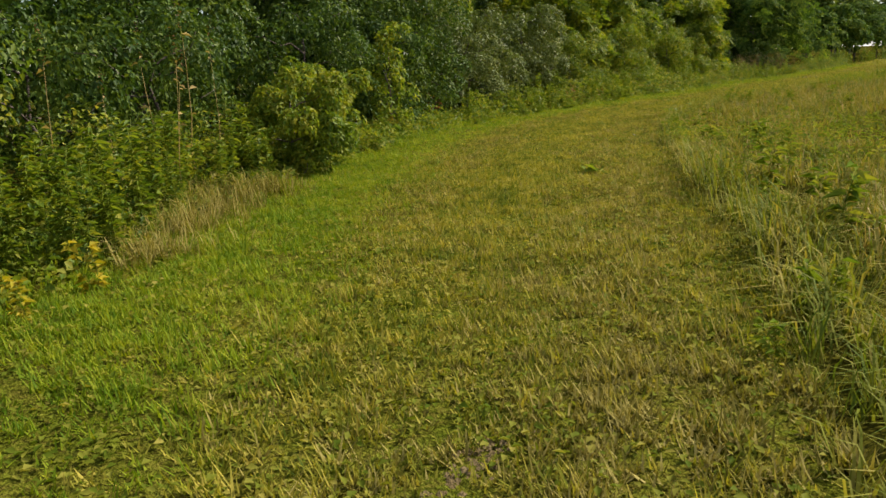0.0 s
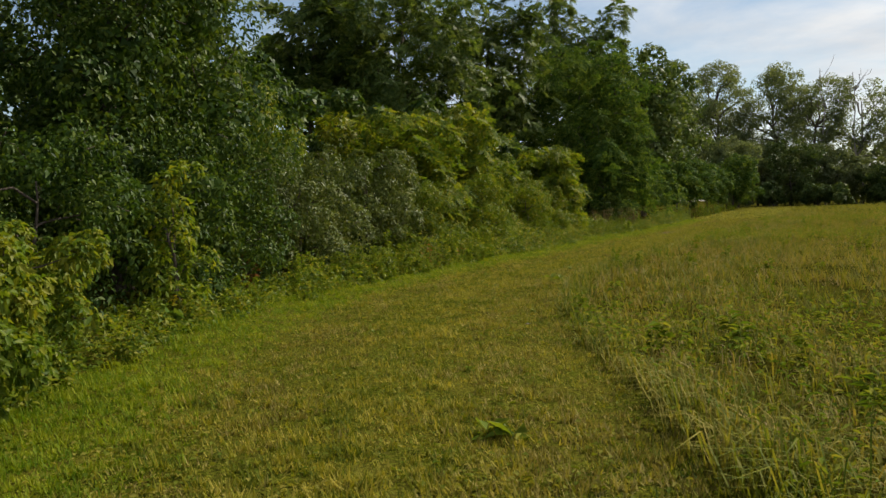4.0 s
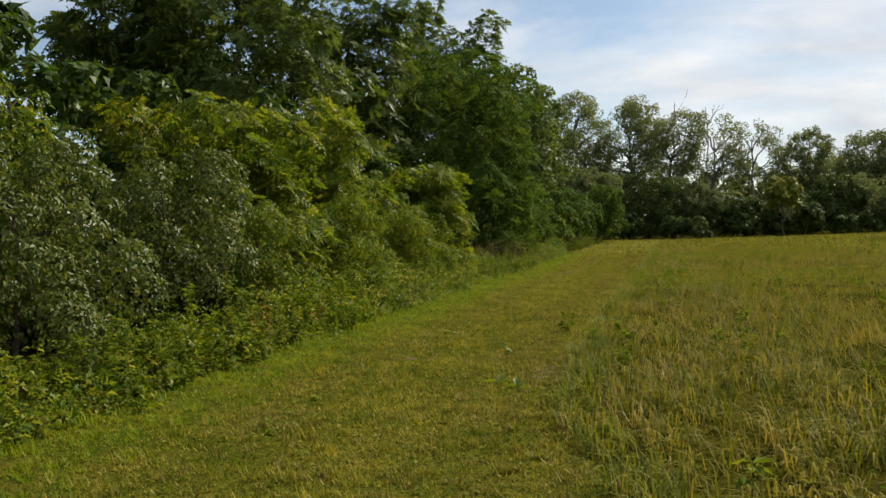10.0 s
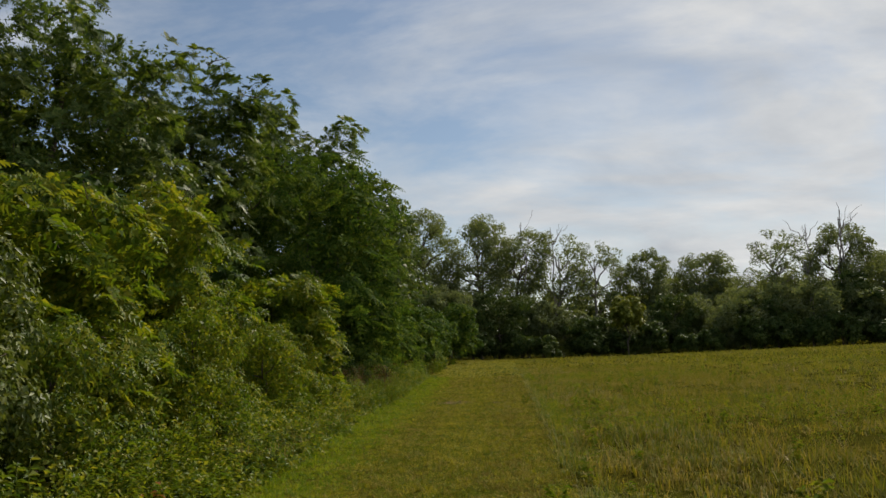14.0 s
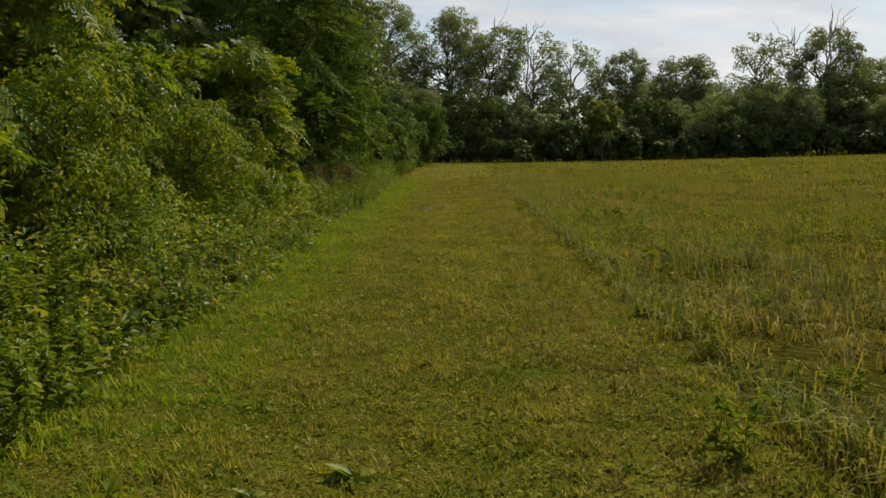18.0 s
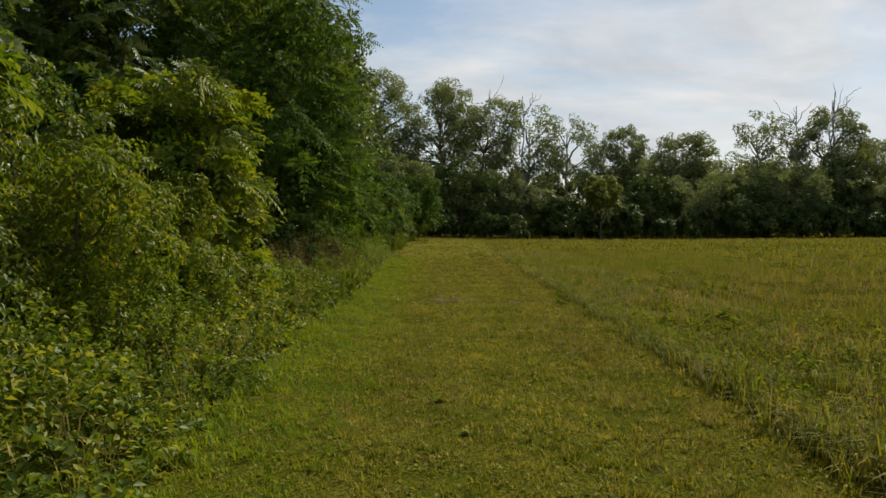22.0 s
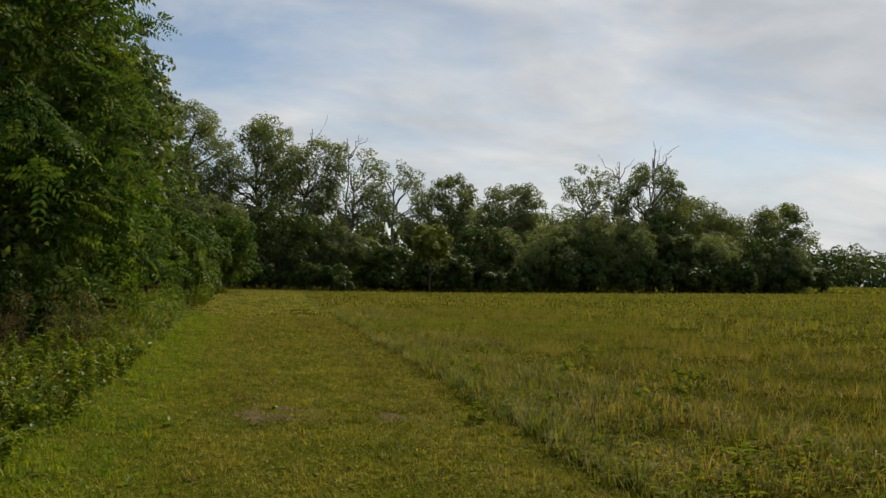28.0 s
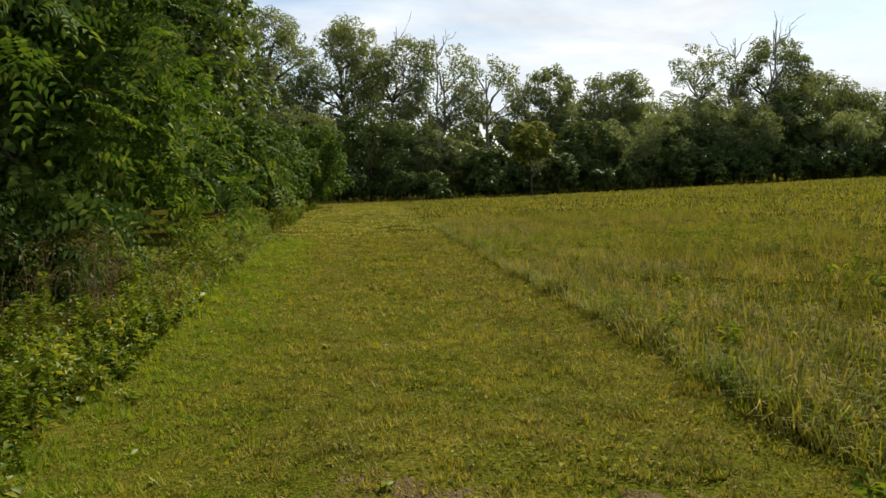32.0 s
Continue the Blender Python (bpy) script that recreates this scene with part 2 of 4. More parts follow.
M = {
    "field": surface_material("field_soil", ((0.040, 0.042, 0.005), (0.070, 0.060, 0.009), (0.028, 0.030, 0.004)), (0.35, 4.0), bump=0.8, bump_scale=30, gaps=0.5, gap_scale=14),
    "mown": surface_material("mown_turf", ((0.075, 0.095, 0.008), (0.130, 0.125, 0.016), (0.125, 0.100, 0.020)), (1.3, 24.0), bump=1.0, bump_scale=80, gaps=0.6, gap_scale=42),
    "bare": surface_material("bare_earth", ((0.105, 0.078, 0.036), (0.185, 0.140, 0.075), (0.060, 0.046, 0.022)), (6.0, 40.0), bump=0.8, bump_scale=80),
    "bark": surface_material("grey_brown_bark", ((0.075, 0.06, 0.048), (0.12, 0.10, 0.085), (0.05, 0.042, 0.035)), (3.0, 22.0), bump=0.9, bump_scale=30),
    "dead": surface_material("weathered_dead_wood", ((0.20, 0.18, 0.16), (0.28, 0.26, 0.24), (0.14, 0.125, 0.11)), (3.0, 22.0), bump=0.5, bump_scale=30),
    "stone": surface_material("grey_stone", ((0.20, 0.18, 0.14), (0.28, 0.25, 0.20), (0.13, 0.12, 0.09)), (20.0, 60.0), bump=0.4),
    "turf": leaf_material("mown_grass_blades", (0.062, 0.092, 0.009), (0.190, 0.190, 0.019), (0.36, 0.302, 0.055), 0.36, 0.6, 1.3, 8.0, 0.05, 1.4),
    "tan": leaf_material("dry_tan_clippings", (0.090, 0.082, 0.014), (0.195, 0.165, 0.038), (0.33, 0.275, 0.090), 0.28, 0.7, 1.6, 9.0, 0.05, 1.3),
    "lush": leaf_material("lush_edge_grass", (0.070, 0.135, 0.006), (0.155, 0.215, 0.010), (0.265, 0.285, 0.02), 0.40, 0.6, 1.2, 8.0, 0.08, 1.1),
    "tall": leaf_material("tall_field_grass", (0.082, 0.108, 0.013), (0.172, 0.166, 0.024), (0.290, 0.222, 0.060), 0.34, 0.6, 0.45, 3.0, 0.04, 1.1),
    "verge": leaf_material("fresh_verge_grass", (0.078, 0.112, 0.013), (0.158, 0.170, 0.022), (0.28, 0.232, 0.055), 0.36, 0.6, 0.7, 4.0, 0.05, 1.1),
    "meadow": leaf_material("far_meadow_grass", (0.105, 0.125, 0.018), (0.180, 0.176, 0.028), (0.26, 0.226, 0.055), 0.36, 0.6, 0.12, 0.9, 0.03, 1.0),
    "clover": leaf_material("clover_leaves", (0.070, 0.105, 0.008), (0.145, 0.160, 0.018), (0.255, 0.225, 0.045), 0.38, 0.6, 2.0, 8.0, 0.04),
    "straw": leaf_material("dry_straw", (0.20, 0.14, 0.045), (0.30, 0.22, 0.08), (0.42, 0.33, 0.17), 0.25, 0.6, shine=0.1),
    "brown": leaf_material("brown_dead_stalks", (0.085, 0.060, 0.028), (0.15, 0.105, 0.05), (0.23, 0.17, 0.09), 0.2, 0.7, shine=0.05),
    "herb": leaf_material("herb_leaves", (0.055, 0.098, 0.009), (0.135, 0.180, 0.016), (0.29, 0.275, 0.04), 0.42, 0.45, 1.1, 6.0, 0.13, 0.9),
    "broadleaf": leaf_material("broad_dark_leaves", (0.035, 0.075, 0.012), (0.070, 0.120, 0.020), (0.16, 0.19, 0.035), 0.36, 0.55, 2.0, 7.0, 0.06),
    "weed": leaf_material("field_weed_leaves", (0.075, 0.125, 0.012), (0.135, 0.180, 0.020), (0.25, 0.235, 0.04), 0.38, 0.7, 2.0, 8.0, 0.01),
    "yellow": leaf_material("yellowed_leaves", (0.20, 0.19, 0.015), (0.32, 0.27, 0.02), (0.45, 0.34, 0.04), 0.4, 0.5),
    "red": leaf_material("reddened_leaves", (0.12, 0.05, 0.02), (0.20, 0.09, 0.035), (0.28, 0.15, 0.06), 0.35, 0.5),
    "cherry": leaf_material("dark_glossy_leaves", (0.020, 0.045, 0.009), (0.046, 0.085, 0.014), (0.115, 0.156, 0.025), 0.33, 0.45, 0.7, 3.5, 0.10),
    "thicket": leaf_material("thicket_leaves", (0.045, 0.086, 0.011), (0.105, 0.152, 0.018), (0.225, 0.225, 0.034), 0.42, 0.44, 0.6, 3.0, 0.13),
    "olive": leaf_material("grey_green_leaves", (0.052, 0.080, 0.018), (0.092, 0.122, 0.030), (0.172, 0.190, 0.062), 0.32, 0.42, 0.6, 3.0, 0.14),
    "sumac": leaf_material("yellow_green_leaflets", (0.058, 0.106, 0.010), (0.128, 0.176, 0.016), (0.240, 0.235, 0.024), 0.45, 0.46, 0.5, 2.0, 0.10),
    "walnut": leaf_material("walnut_leaflets", (0.030, 0.066, 0.013), (0.064, 0.114, 0.022), (0.145, 0.185, 0.034), 0.40, 0.6, 0.4, 1.5, 0.03),
    "wood": leaf_material("woodland_leaves", (0.034, 0.062, 0.015), (0.064, 0.098, 0.024), (0.12, 0.15, 0.045), 0.36, 0.5, 0.25, 1.0, 0.10),
    "grove": leaf_material("grove_leaves", (0.040, 0.074, 0.017), (0.080, 0.122, 0.028), (0.160, 0.195, 0.050), 0.40, 0.44, 0.35, 1.5, 0.12),
    # aerial haze is put into these leaf colours, paler and bluer than near foliage
    "far": leaf_material("hazed_distant_leaves", (0.100, 0.130, 0.066), (0.150, 0.182, 0.090), (0.21, 0.235, 0.118), 0.50, 0.6, 0.12, 0.6, 0.04),
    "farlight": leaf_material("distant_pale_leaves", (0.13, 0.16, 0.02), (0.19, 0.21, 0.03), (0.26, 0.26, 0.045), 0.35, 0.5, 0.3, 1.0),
}


# ---- mesh helpers ----
rng = np.random.default_rng(7)


def mesh_of(name, verts, faces, mat):
    """A mesh from arrays: verts (n, 3), faces (m, 3 or 4)."""
    verts, faces = np.asarray(verts, np.float32), np.asarray(faces, np.int32)
    me = bpy.data.meshes.new(name)
    me.vertices.add(len(verts))
    me.vertices.foreach_set("co", verts.ravel())
    me.loops.add(faces.size)
    me.loops.foreach_set("vertex_index", faces.ravel())
    me.polygons.add(len(faces))
    me.polygons.foreach_set("loop_start", np.arange(len(faces), dtype=np.int32) * faces.shape[1])
    me.update(calc_edges=True)
    me.materials.append(mat)
    return me


def part(name, me, parent, label=""):
    ob = new(name, me)
    ob.parent = parent
    if label:
        ob["label"] = label
    return ob


def thing(name, x, y, z, label, category, group="", turn=0.0, size=1.0):
    ob = new(name)
    ob.empty_display_size = 0.3
    ob.matrix_basis = pose(x, y, z, 0, 0, turn)
    ob.scale = (size,) * 3
    return tagged(ob, label, category, group)


def unit(v):
    return v / np.maximum(np.linalg.norm(v, axis=-1, keepdims=True), 1e-9)


def leaves_at(place, axis, normal, length, width, fold=0.25, sag=0.15):
    """Folded diamond leaves, two triangles each."""
    n = len(place)
    axis = unit(axis)
    side = unit(np.cross(axis, normal))
    up = np.cross(side, axis)
    length, width = np.broadcast_to(length, n)[:, None], np.broadcast_to(width, n)[:, None]
    v = np.empty((n, 4, 3))
    v[:, 0] = place
    mid = place + axis * length * 0.45
    v[:, 1] = mid + side * width * 0.5 + up * width * fold
    v[:, 2] = place + axis * length - np.array([0, 0, 1.0]) * length * sag
    v[:, 3] = mid - side * width * 0.5 + up * width * fold
    base = np.arange(n)[:, None] * 4
    f = np.concatenate([base + [0, 1, 2], base + [0, 2, 3]])
    return v.reshape(-1, 3), f


def join(pieces):
    vs, fs, n = [], [], 0
    for v, f in pieces:
        vs.append(v)
        fs.append(f + n)
        n += len(v)
    return np.concatenate(vs), np.concatenate(fs)


def tube(points, radii, sides=6):
    """A tapered tube of triangles along a polyline."""
    p = np.asarray(points, float)
    r = np.asarray(radii, float)
    d = unit(np.gradient(p, axis=0))
    ref = np.where(np.abs(d[:, 2:3]) > 0.9, [[1.0, 0, 0]], [[0, 0, 1.0]])
    a = unit(np.cross(d, ref))
    b = np.cross(d, a)
    ang = np.linspace(0, 2 * np.pi, sides, endpoint=False)
    v = (p[:, None] + r[:, None, None] * (np.cos(ang)[None, :, None] * a[:, None] + np.sin(ang)[None, :, None] * b[:, None])).reshape(-1, 3)
    f = []
    for i in range(len(p) - 1):
        for k in range(sides):
            q, w = i * sides + k, i * sides + (k + 1) % sides
            f += [(q, w, w + sides), (q, w + sides, q + sides)]
    top = (len(p) - 1) * sides
    f += [(top, top + k, top + k + 1) for k in range(1, sides - 1)]
    return v, np.array(f)


def bent(a, b, wob=0.08, n=6, rise=0.0):
    """A crooked line from a to b."""
    a, b = np.asarray(a, float), np.asarray(b, float)
    t = np.linspace(0, 1, n)[:, None]
    far = np.linalg.norm(b - a)
    off = rng.normal(0, wob * far * 0.5, (n, 3)) * np.sin(np.pi * t)
    off[:, 2:3] += rise * far * np.sin(np.pi * t)
    return a + (b - a) * t + off


def small_leaves(place, axis, normal, length, width):
    """One-triangle leaves for crowns far off."""
    n = len(place)
    axis = unit(axis)
    side = unit(np.cross(axis, normal))
    length, width = np.broadcast_to(length, n)[:, None], np.broadcast_to(width, n)[:, None]
    v = np.stack([place - side * width * 0.6, place + side * width * 0.6, place + axis * length], 1)
    return v.reshape(-1, 3), np.arange(3 * n).reshape(-1, 3)


def clump_points(blobs, n, seed, subs=9, tight=0.46, inner=0.12):
    """Leaf places over the small rounded clumps that cover each blob: place, outward direction, clump radius."""
    g = np.random.default_rng(seed * 31 + 5)
    C, R, O = [], [], []
    i = np.arange(subs) + 0.5
    for b in blobs:
        z = 1 - 1.72 * i / subs + g.normal(0, 0.10, subs)
        a = i * 2.4 + g.uniform(0, 6.3) + g.normal(0, 0.3, subs)
        w = np.sqrt(np.clip(1 - z * z, 0.02, 1))
        d = unit(np.stack([w * np.cos(a), w * np.sin(a), z], -1))
        C.append(np.array(b[:3]) + d * (b[3] * g.uniform(0.52, 0.92, subs))[:, None] * np.array([1, 1, b[4]]))
        R.append(b[3] * tight * g.uniform(0.65, 1.25, subs))
        O.append(d)
    C, R, O = np.concatenate(C), np.concatenate(R), np.concatenate(O)
    j = g.choice(len(C), n, p=R**2 / (R**2).sum())
    d = unit(g.normal(0, 1, (n, 3)) + 0.75 * O[j] + np.array([0, 0, 0.25]))
    rad = np.where(g.random(n) < inner, g.uniform(0.3, 0.8, n), 0.80 + 0.26 * g.random(n)) + np.where(g.random(n) < 0.07, 0.30 * g.random(n), 0)
    return C[j] + d * (rad * R[j])[:, None] * np.array([1, 1, 0.82]), d, R[j]


def broad_crown(blobs, n, size, seed, inner=0.12, single=False, subs=9, tight=0.46, ruffle=0.36):
    """Leaves that shingle over rounded clumps, each turned outward and up, and hanging a little."""
    P, D, R = clump_points(blobs, n, seed, subs, tight, inner)
    normal = D * 0.85 + np.array([0, 0, 0.42]) + rng.normal(0, ruffle, (n, 3))
    axis = np.cross(normal, rng.normal(0, 1, (n, 3))) + D * 0.25 - np.array([0, 0, 0.45])
    ln = size * rng.uniform(0.65, 1.35, n)
    if single:
        return small_leaves(P, axis, normal, ln, ln * rng.uniform(0.60, 0.85, n))
    return leaves_at(P, axis, normal, ln, ln * rng.uniform(0.46, 0.66, n))


def shade_leaves(blobs, n, size, seed):
    """The shaded leaves round the limbs, which close the crown."""
    g = np.random.default_rng(seed)
    w = np.array([b[3] for b in blobs]) ** 2
    j = g.choice(len(blobs), n, p=w / w.sum())
    B = np.array(blobs, float)[j]
    d = unit(g.normal(0, 1, (n, 3)))
    P = B[:, :3] + d * (B[:, 3] * g.uniform(0.30, 0.80, n))[:, None] * np.stack([np.ones(n), np.ones(n), B[:, 4]], -1)
    normal = d + g.normal(0, 0.4, (n, 3))
    ln = size * g.uniform(0.7, 1.3, n)
    return small_leaves(P, np.cross(normal, g.normal(0, 1, (n, 3))) - np.array([0, 0, 0.3]), normal, ln, ln * 0.75)


def pinnate_crown(blobs, n, frond, seed, pairs=6, inner=0.12, droop=0.32, single=False, subs=9, tight=0.46, leaflet_size=0.32):
    """Compound leaves in rosettes: stalks that spread from each twig end like an umbrella and droop, with leaflets in pairs."""
    per = 6
    P, D, R = clump_points(blobs, max(8, n // per), seed, subs, tight, inner)
    D = unit(D + np.array([0, 0, 0.65]) + rng.normal(0, 0.15, D.shape))
    e1 = unit(np.cross(D, np.array([0.31, 0.17, -0.2]) + rng.normal(0, 1, D.shape)))
    e2 = np.cross(D, e1)
    k = len(P) * per
    turn = np.tile(np.arange(per) * 2 * np.pi / per, len(P)) + rng.normal(0, 0.3, k)
    P, D, e1, e2 = (np.repeat(q, per, axis=0) for q in (P, D, e1, e2))
    axis = unit(D * rng.uniform(0.15, 0.8, (k, 1)) + e1 * np.cos(turn)[:, None] + e2 * np.sin(turn)[:, None])
    side = unit(np.cross(axis, D + rng.normal(0, 0.22, (k, 3))))
    up = np.cross(side, axis)
    ln = frond * rng.uniform(0.65, 1.15, k)
    P = P - D * (ln * 0.45)[:, None]
    out = []
    leaflet = small_leaves if single else leaves_at
    for i in range(pairs + 1):
        t = (i + 0.6) / (pairs + 0.6)
        at = P + axis * (ln * t)[:, None] - np.array([0, 0, 1.0]) * (droop * ln * t * t)[:, None]
        if i == pairs:
            out.append(leaflet(at, axis - np.array([0, 0, droop * 1.2]), up, ln * leaflet_size * 0.9, ln * leaflet_size * 0.38))
            continue
        w = ln * leaflet_size * (0.75 + 0.5 * np.sin(np.pi * t))
        for s in (-1, 1):
            out.append(leaflet(at, side * s + axis * 0.45 - np.array([0, 0, 0.25]), up, w, w * 0.46))
    return join(out)


def blob_set(x, y, h, r, low, count, seed, squash=0.8, tip=0.5):
    """Blobs of a crown round the trunk, from height low to h; tip: how much it narrows to the top."""
    g = np.random.default_rng(seed)
    blobs = []
    for i in range(count):
        t = (i + 0.5) / count
        br = r * g.uniform(0.30, 0.44) * (1.08 - 0.30 * t)
        z = low + (h - low - br * squash * 0.6) * t
        reach = (r - br * 0.8) * (1 - tip * t**1.6) * np.sqrt(g.uniform(0.30, 1.0)) * min(1.0, 0.72 + 1.4 * t)
        a = i * 2.4 + g.uniform(-0.6, 0.6)
        blobs.append((x + reach * np.cos(a), y + reach * np.sin(a), min(max(z, low + br * 0.3), h - br * squash), br, squash))
    return blobs


def round_blobs(h, r, low, count, seed, squash=0.85):
    """Blobs over an egg-shaped crown, fuller above."""
    g = np.random.default_rng(seed)
    half, mid = (h - low) / 2, (h + low) / 2
    blobs = [(0, 0, mid, min(r, half) * 0.62, squash)]
    for i in range(count):
        u = -0.75 + 1.75 * (i + 0.5) / count
        w = np.sqrt(max(0.0, 1 - u * u))
        a = i * 2.4 + g.uniform(-0.5, 0.5)
        br = min(r, half) * g.uniform(0.30, 0.50)
        k = g.uniform(0.62, 0.92) - 0.1
        blobs.append((r * k * w * np.cos(a), r * k * w * np.sin(a), min(mid + half * k * u, h - br * squash), br, squash))
    return blobs


def airy_blobs(h, r, low, count, seed, squash=0.6, part_of=(0.19, 0.33)):
    """Many small flat tiers of leaves spread over a domed crown, with gaps between them."""
    g = np.random.default_rng(seed)
    half, mid = (h - low) / 2, (h + low) / 2
    lean = g.normal(0, 0.12, 2) * r
    blobs = []
    for i in range(count):
        u = -0.95 + 1.9 * (i + 0.5) / count
        a = i * 2.4 + g.uniform(-0.7, 0.7)
        br = r * g.uniform(*part_of) * (1.1 - 0.25 * max(u, 0))
        wide = np.sqrt(max(0.0, 1 - abs(u) ** 2.4))
        k = wide * (0.25 + 0.75 * np.sqrt(g.random())) * g.uniform(0.8, 1.08)
        z = mid + half * u * 0.97 + g.normal(0, 0.05) * half
        blobs.append((r * k * np.cos(a) + lean[0] * u, r * k * np.sin(a) + lean[1] * u, min(max(z, br * 0.3), h - br * squash * 0.8), br, squash * g.uniform(0.8, 1.25)))
    return blobs


def lobed_blobs(h, r, low, count, seed, squash=0.85):
    """Blobs gathered on a few leaders of uneven height, with notches of sky between their tops."""
    g = np.random.default_rng(seed)
    lead = max(5, count // 4)
    turn = g.uniform(0, 6.3)
    mid = (h + low) / 2
    blobs = [(0, 0, mid, r * 0.55, 1.0), (0, 0, low + (h - low) * 0.72, r * 0.42, 1.0), (0, 0, low + (h - low) * 0.22, r * 0.5, 0.9)]
    for j in range(lead):
        a = turn + j * 2.4 + g.uniform(-0.4, 0.4)
        out = 0.15 * r if j == 0 else r * g.uniform(0.38, 0.68)
        top = h if j == 0 else h - (h - low) * (out / r) * g.uniform(0.12, 0.50)
        z, n = top, 0
        while z > low + 0.1 * h and n < 5:
            br = r * g.uniform(0.26, 0.38) * (0.85 + 0.1 * n)
            z -= br * (0.75 if n == 0 else 1.15)
            b = a + g.normal(0, 0.30)
            reach = out * (1 - 0.10 * n) + g.normal(0, 0.08) * r
            blobs.append((reach * np.cos(b), reach * np.sin(b), max(z, br * 0.5), br, g.uniform(0.7, 1.0)))
            n += 1
    return blobs


def tree(name, x, y, h, r, mat, label, category="tree", low=None, count=12, leaves=9000, size=0.16, style="broad", trunk=None,
         seed=1, inner=0.12, squash=0.8, bark="bark", twigs=0, group="", tip=0.5, limbs=7, pairs=6, single=False, dense=0, shape="tall", subs=9, tight=0.46, leaflet_size=0.32, droop=0.32):
    """One tree or shrub: an empty at its base, a trunk, its limbs and its crown."""
    low = h * 0.25 if low is None else low
    root = thing(name, x, y, ground_z(x, y), label, category, group)
    trunk = max(0.025, h * 0.016) if trunk is None else trunk
    blobs = blob_set(0, 0, h, r, low, count, seed, squash, tip) if shape == "tall" else lobed_blobs(h, r, low, count, seed, squash) if shape == "lobed" else airy_blobs(h, r, low, count, seed, squash) if shape == "airy" else round_blobs(h, r, low, count, seed, squash)
    line = bent((0, 0, -0.08), (0, 0, low + (h - low) * 0.72), 0.05, 8)
    v, f = tube(line, np.linspace(trunk * 1.15, trunk * 0.25, 8), 7)
    part("trunk", mesh_of("trunk", v, f, M[bark]), root)
    for b in sorted(blobs, key=lambda q: -q[3])[:limbs]:
        i = int(np.clip(np.searchsorted(line[:, 2], b[2] * 0.72), 1, 6))
        v, f = tube(bent(line[i], (b[0], b[1], b[2]), 0.12, 5, 0.05), np.linspace(trunk * 0.5, trunk * 0.12, 5), 5)
        part("limb", mesh_of("limb", v, f, M[bark]), root)
    if twigs:
        bits = []
        for b in blobs:
            for _ in range(twigs):
                d = unit(rng.normal(0, 1, 3) + np.array([0, 0, 0.5]))
                bits.append(tube(bent(b[:3], np.array(b[:3]) + d * b[3] * 0.95, 0.15, 4), np.linspace(trunk * 0.16, 0.006, 4), 3))
        v, f = join(bits)
        part("twig_spray", mesh_of("twig_spray", v, f, M[bark]), root)["kind"] = "stuff"
    if leaves:
        if dense:
            v, f = shade_leaves(blobs, dense, size * (1.4 if style == "broad" else 0.30 if size < 0.6 else 0.24), seed + 500)
            v[:, 2] = np.maximum(v[:, 2], 0.05)
            part("inner_foliage", mesh_of("inner_foliage", v, f, M[mat]), root)
        if style == "broad":
            v, f = broad_crown(blobs, leaves, size, seed, inner, single, subs, tight)
        else:
            v, f = pinnate_crown(blobs, leaves, size, seed, pairs, inner, single=single, subs=subs, tight=tight, leaflet_size=leaflet_size, droop=droop)
        v[:, 2] = np.maximum(v[:, 2], 0.02)
        part("crown", mesh_of("crown", v, f, M[mat]), root)
    return root


# ---- the ground ----
LEFT_EDGE = ((-6, -1.6), (0, -3.5), (2, -4.6), (5, -6.6), (8, -7.9), (10.5, -9.1), (14, -10.3), (20, -10.8), (27, -11.1), (34, -11.6), (43, -12.0), (50, -12.5), (60, -13.0), (80, -13.6), (98, -14.4))
RIGHT_EDGE = ((-6, 2.2), (0, 0.6), (3.8, -1.0), (5.3, -1.6), (6.9, -2.5), (9.7, -3.9), (11.6, -4.9), (13.6, -5.8), (17, -6.9), (20, -7.2), (26, -7.4), (40, -7.6), (57, -7.9), (80, -8.3), (98, -8.6))


def left_edge(y):
    return np.interp(y, [p[0] for p in LEFT_EDGE], [p[1] for p in LEFT_EDGE])


def right_edge(y):
    return np.interp(y, [p[0] for p in RIGHT_EDGE], [p[1] for p in RIGHT_EDGE])


BANK = ((-6, 1.0), (7, 1.0), (9, 0.25), (15, 0.25), (17, 0.7), (24, 0.75), (26, 0.9), (37, 0.9), (40.5, 0.75), (42.5, 0.32), (52, 0.32), (56, 0.8), (100, 1.0))


def bank(y):
    """How deep the leafy bank is between the mown edge and the hedge."""
    return np.interp(y, [p[0] for p in BANK], [p[1] for p in BANK])


def ground_z(x, y):
    """The field rises gently away from the track; small unevenness everywhere."""
    x, y = np.asarray(x, float), np.asarray(y, float)
    rise = np.log1p(np.exp(np.clip((x + 2.0) / 4.0, -30, 30))) * 4.0 * 0.024
    rise = np.minimum(rise, 3.5 + 0 * rise)
    bumps = 0.018 * np.sin(x * 1.7 + 0.6 * y) + 0.014 * np.sin(y * 2.3 - x * 0.9) + 0.010 * np.sin(3.9 * x + 2.1 * y)
    far = np.clip((y - 48) / 55, 0, 1)
    z = rise * np.clip((y + 30) / 60, 0.25, 1) + bumps + 0.30 * far * far * (3 - 2 * far)
    return float(z) if z.ndim == 0 else z


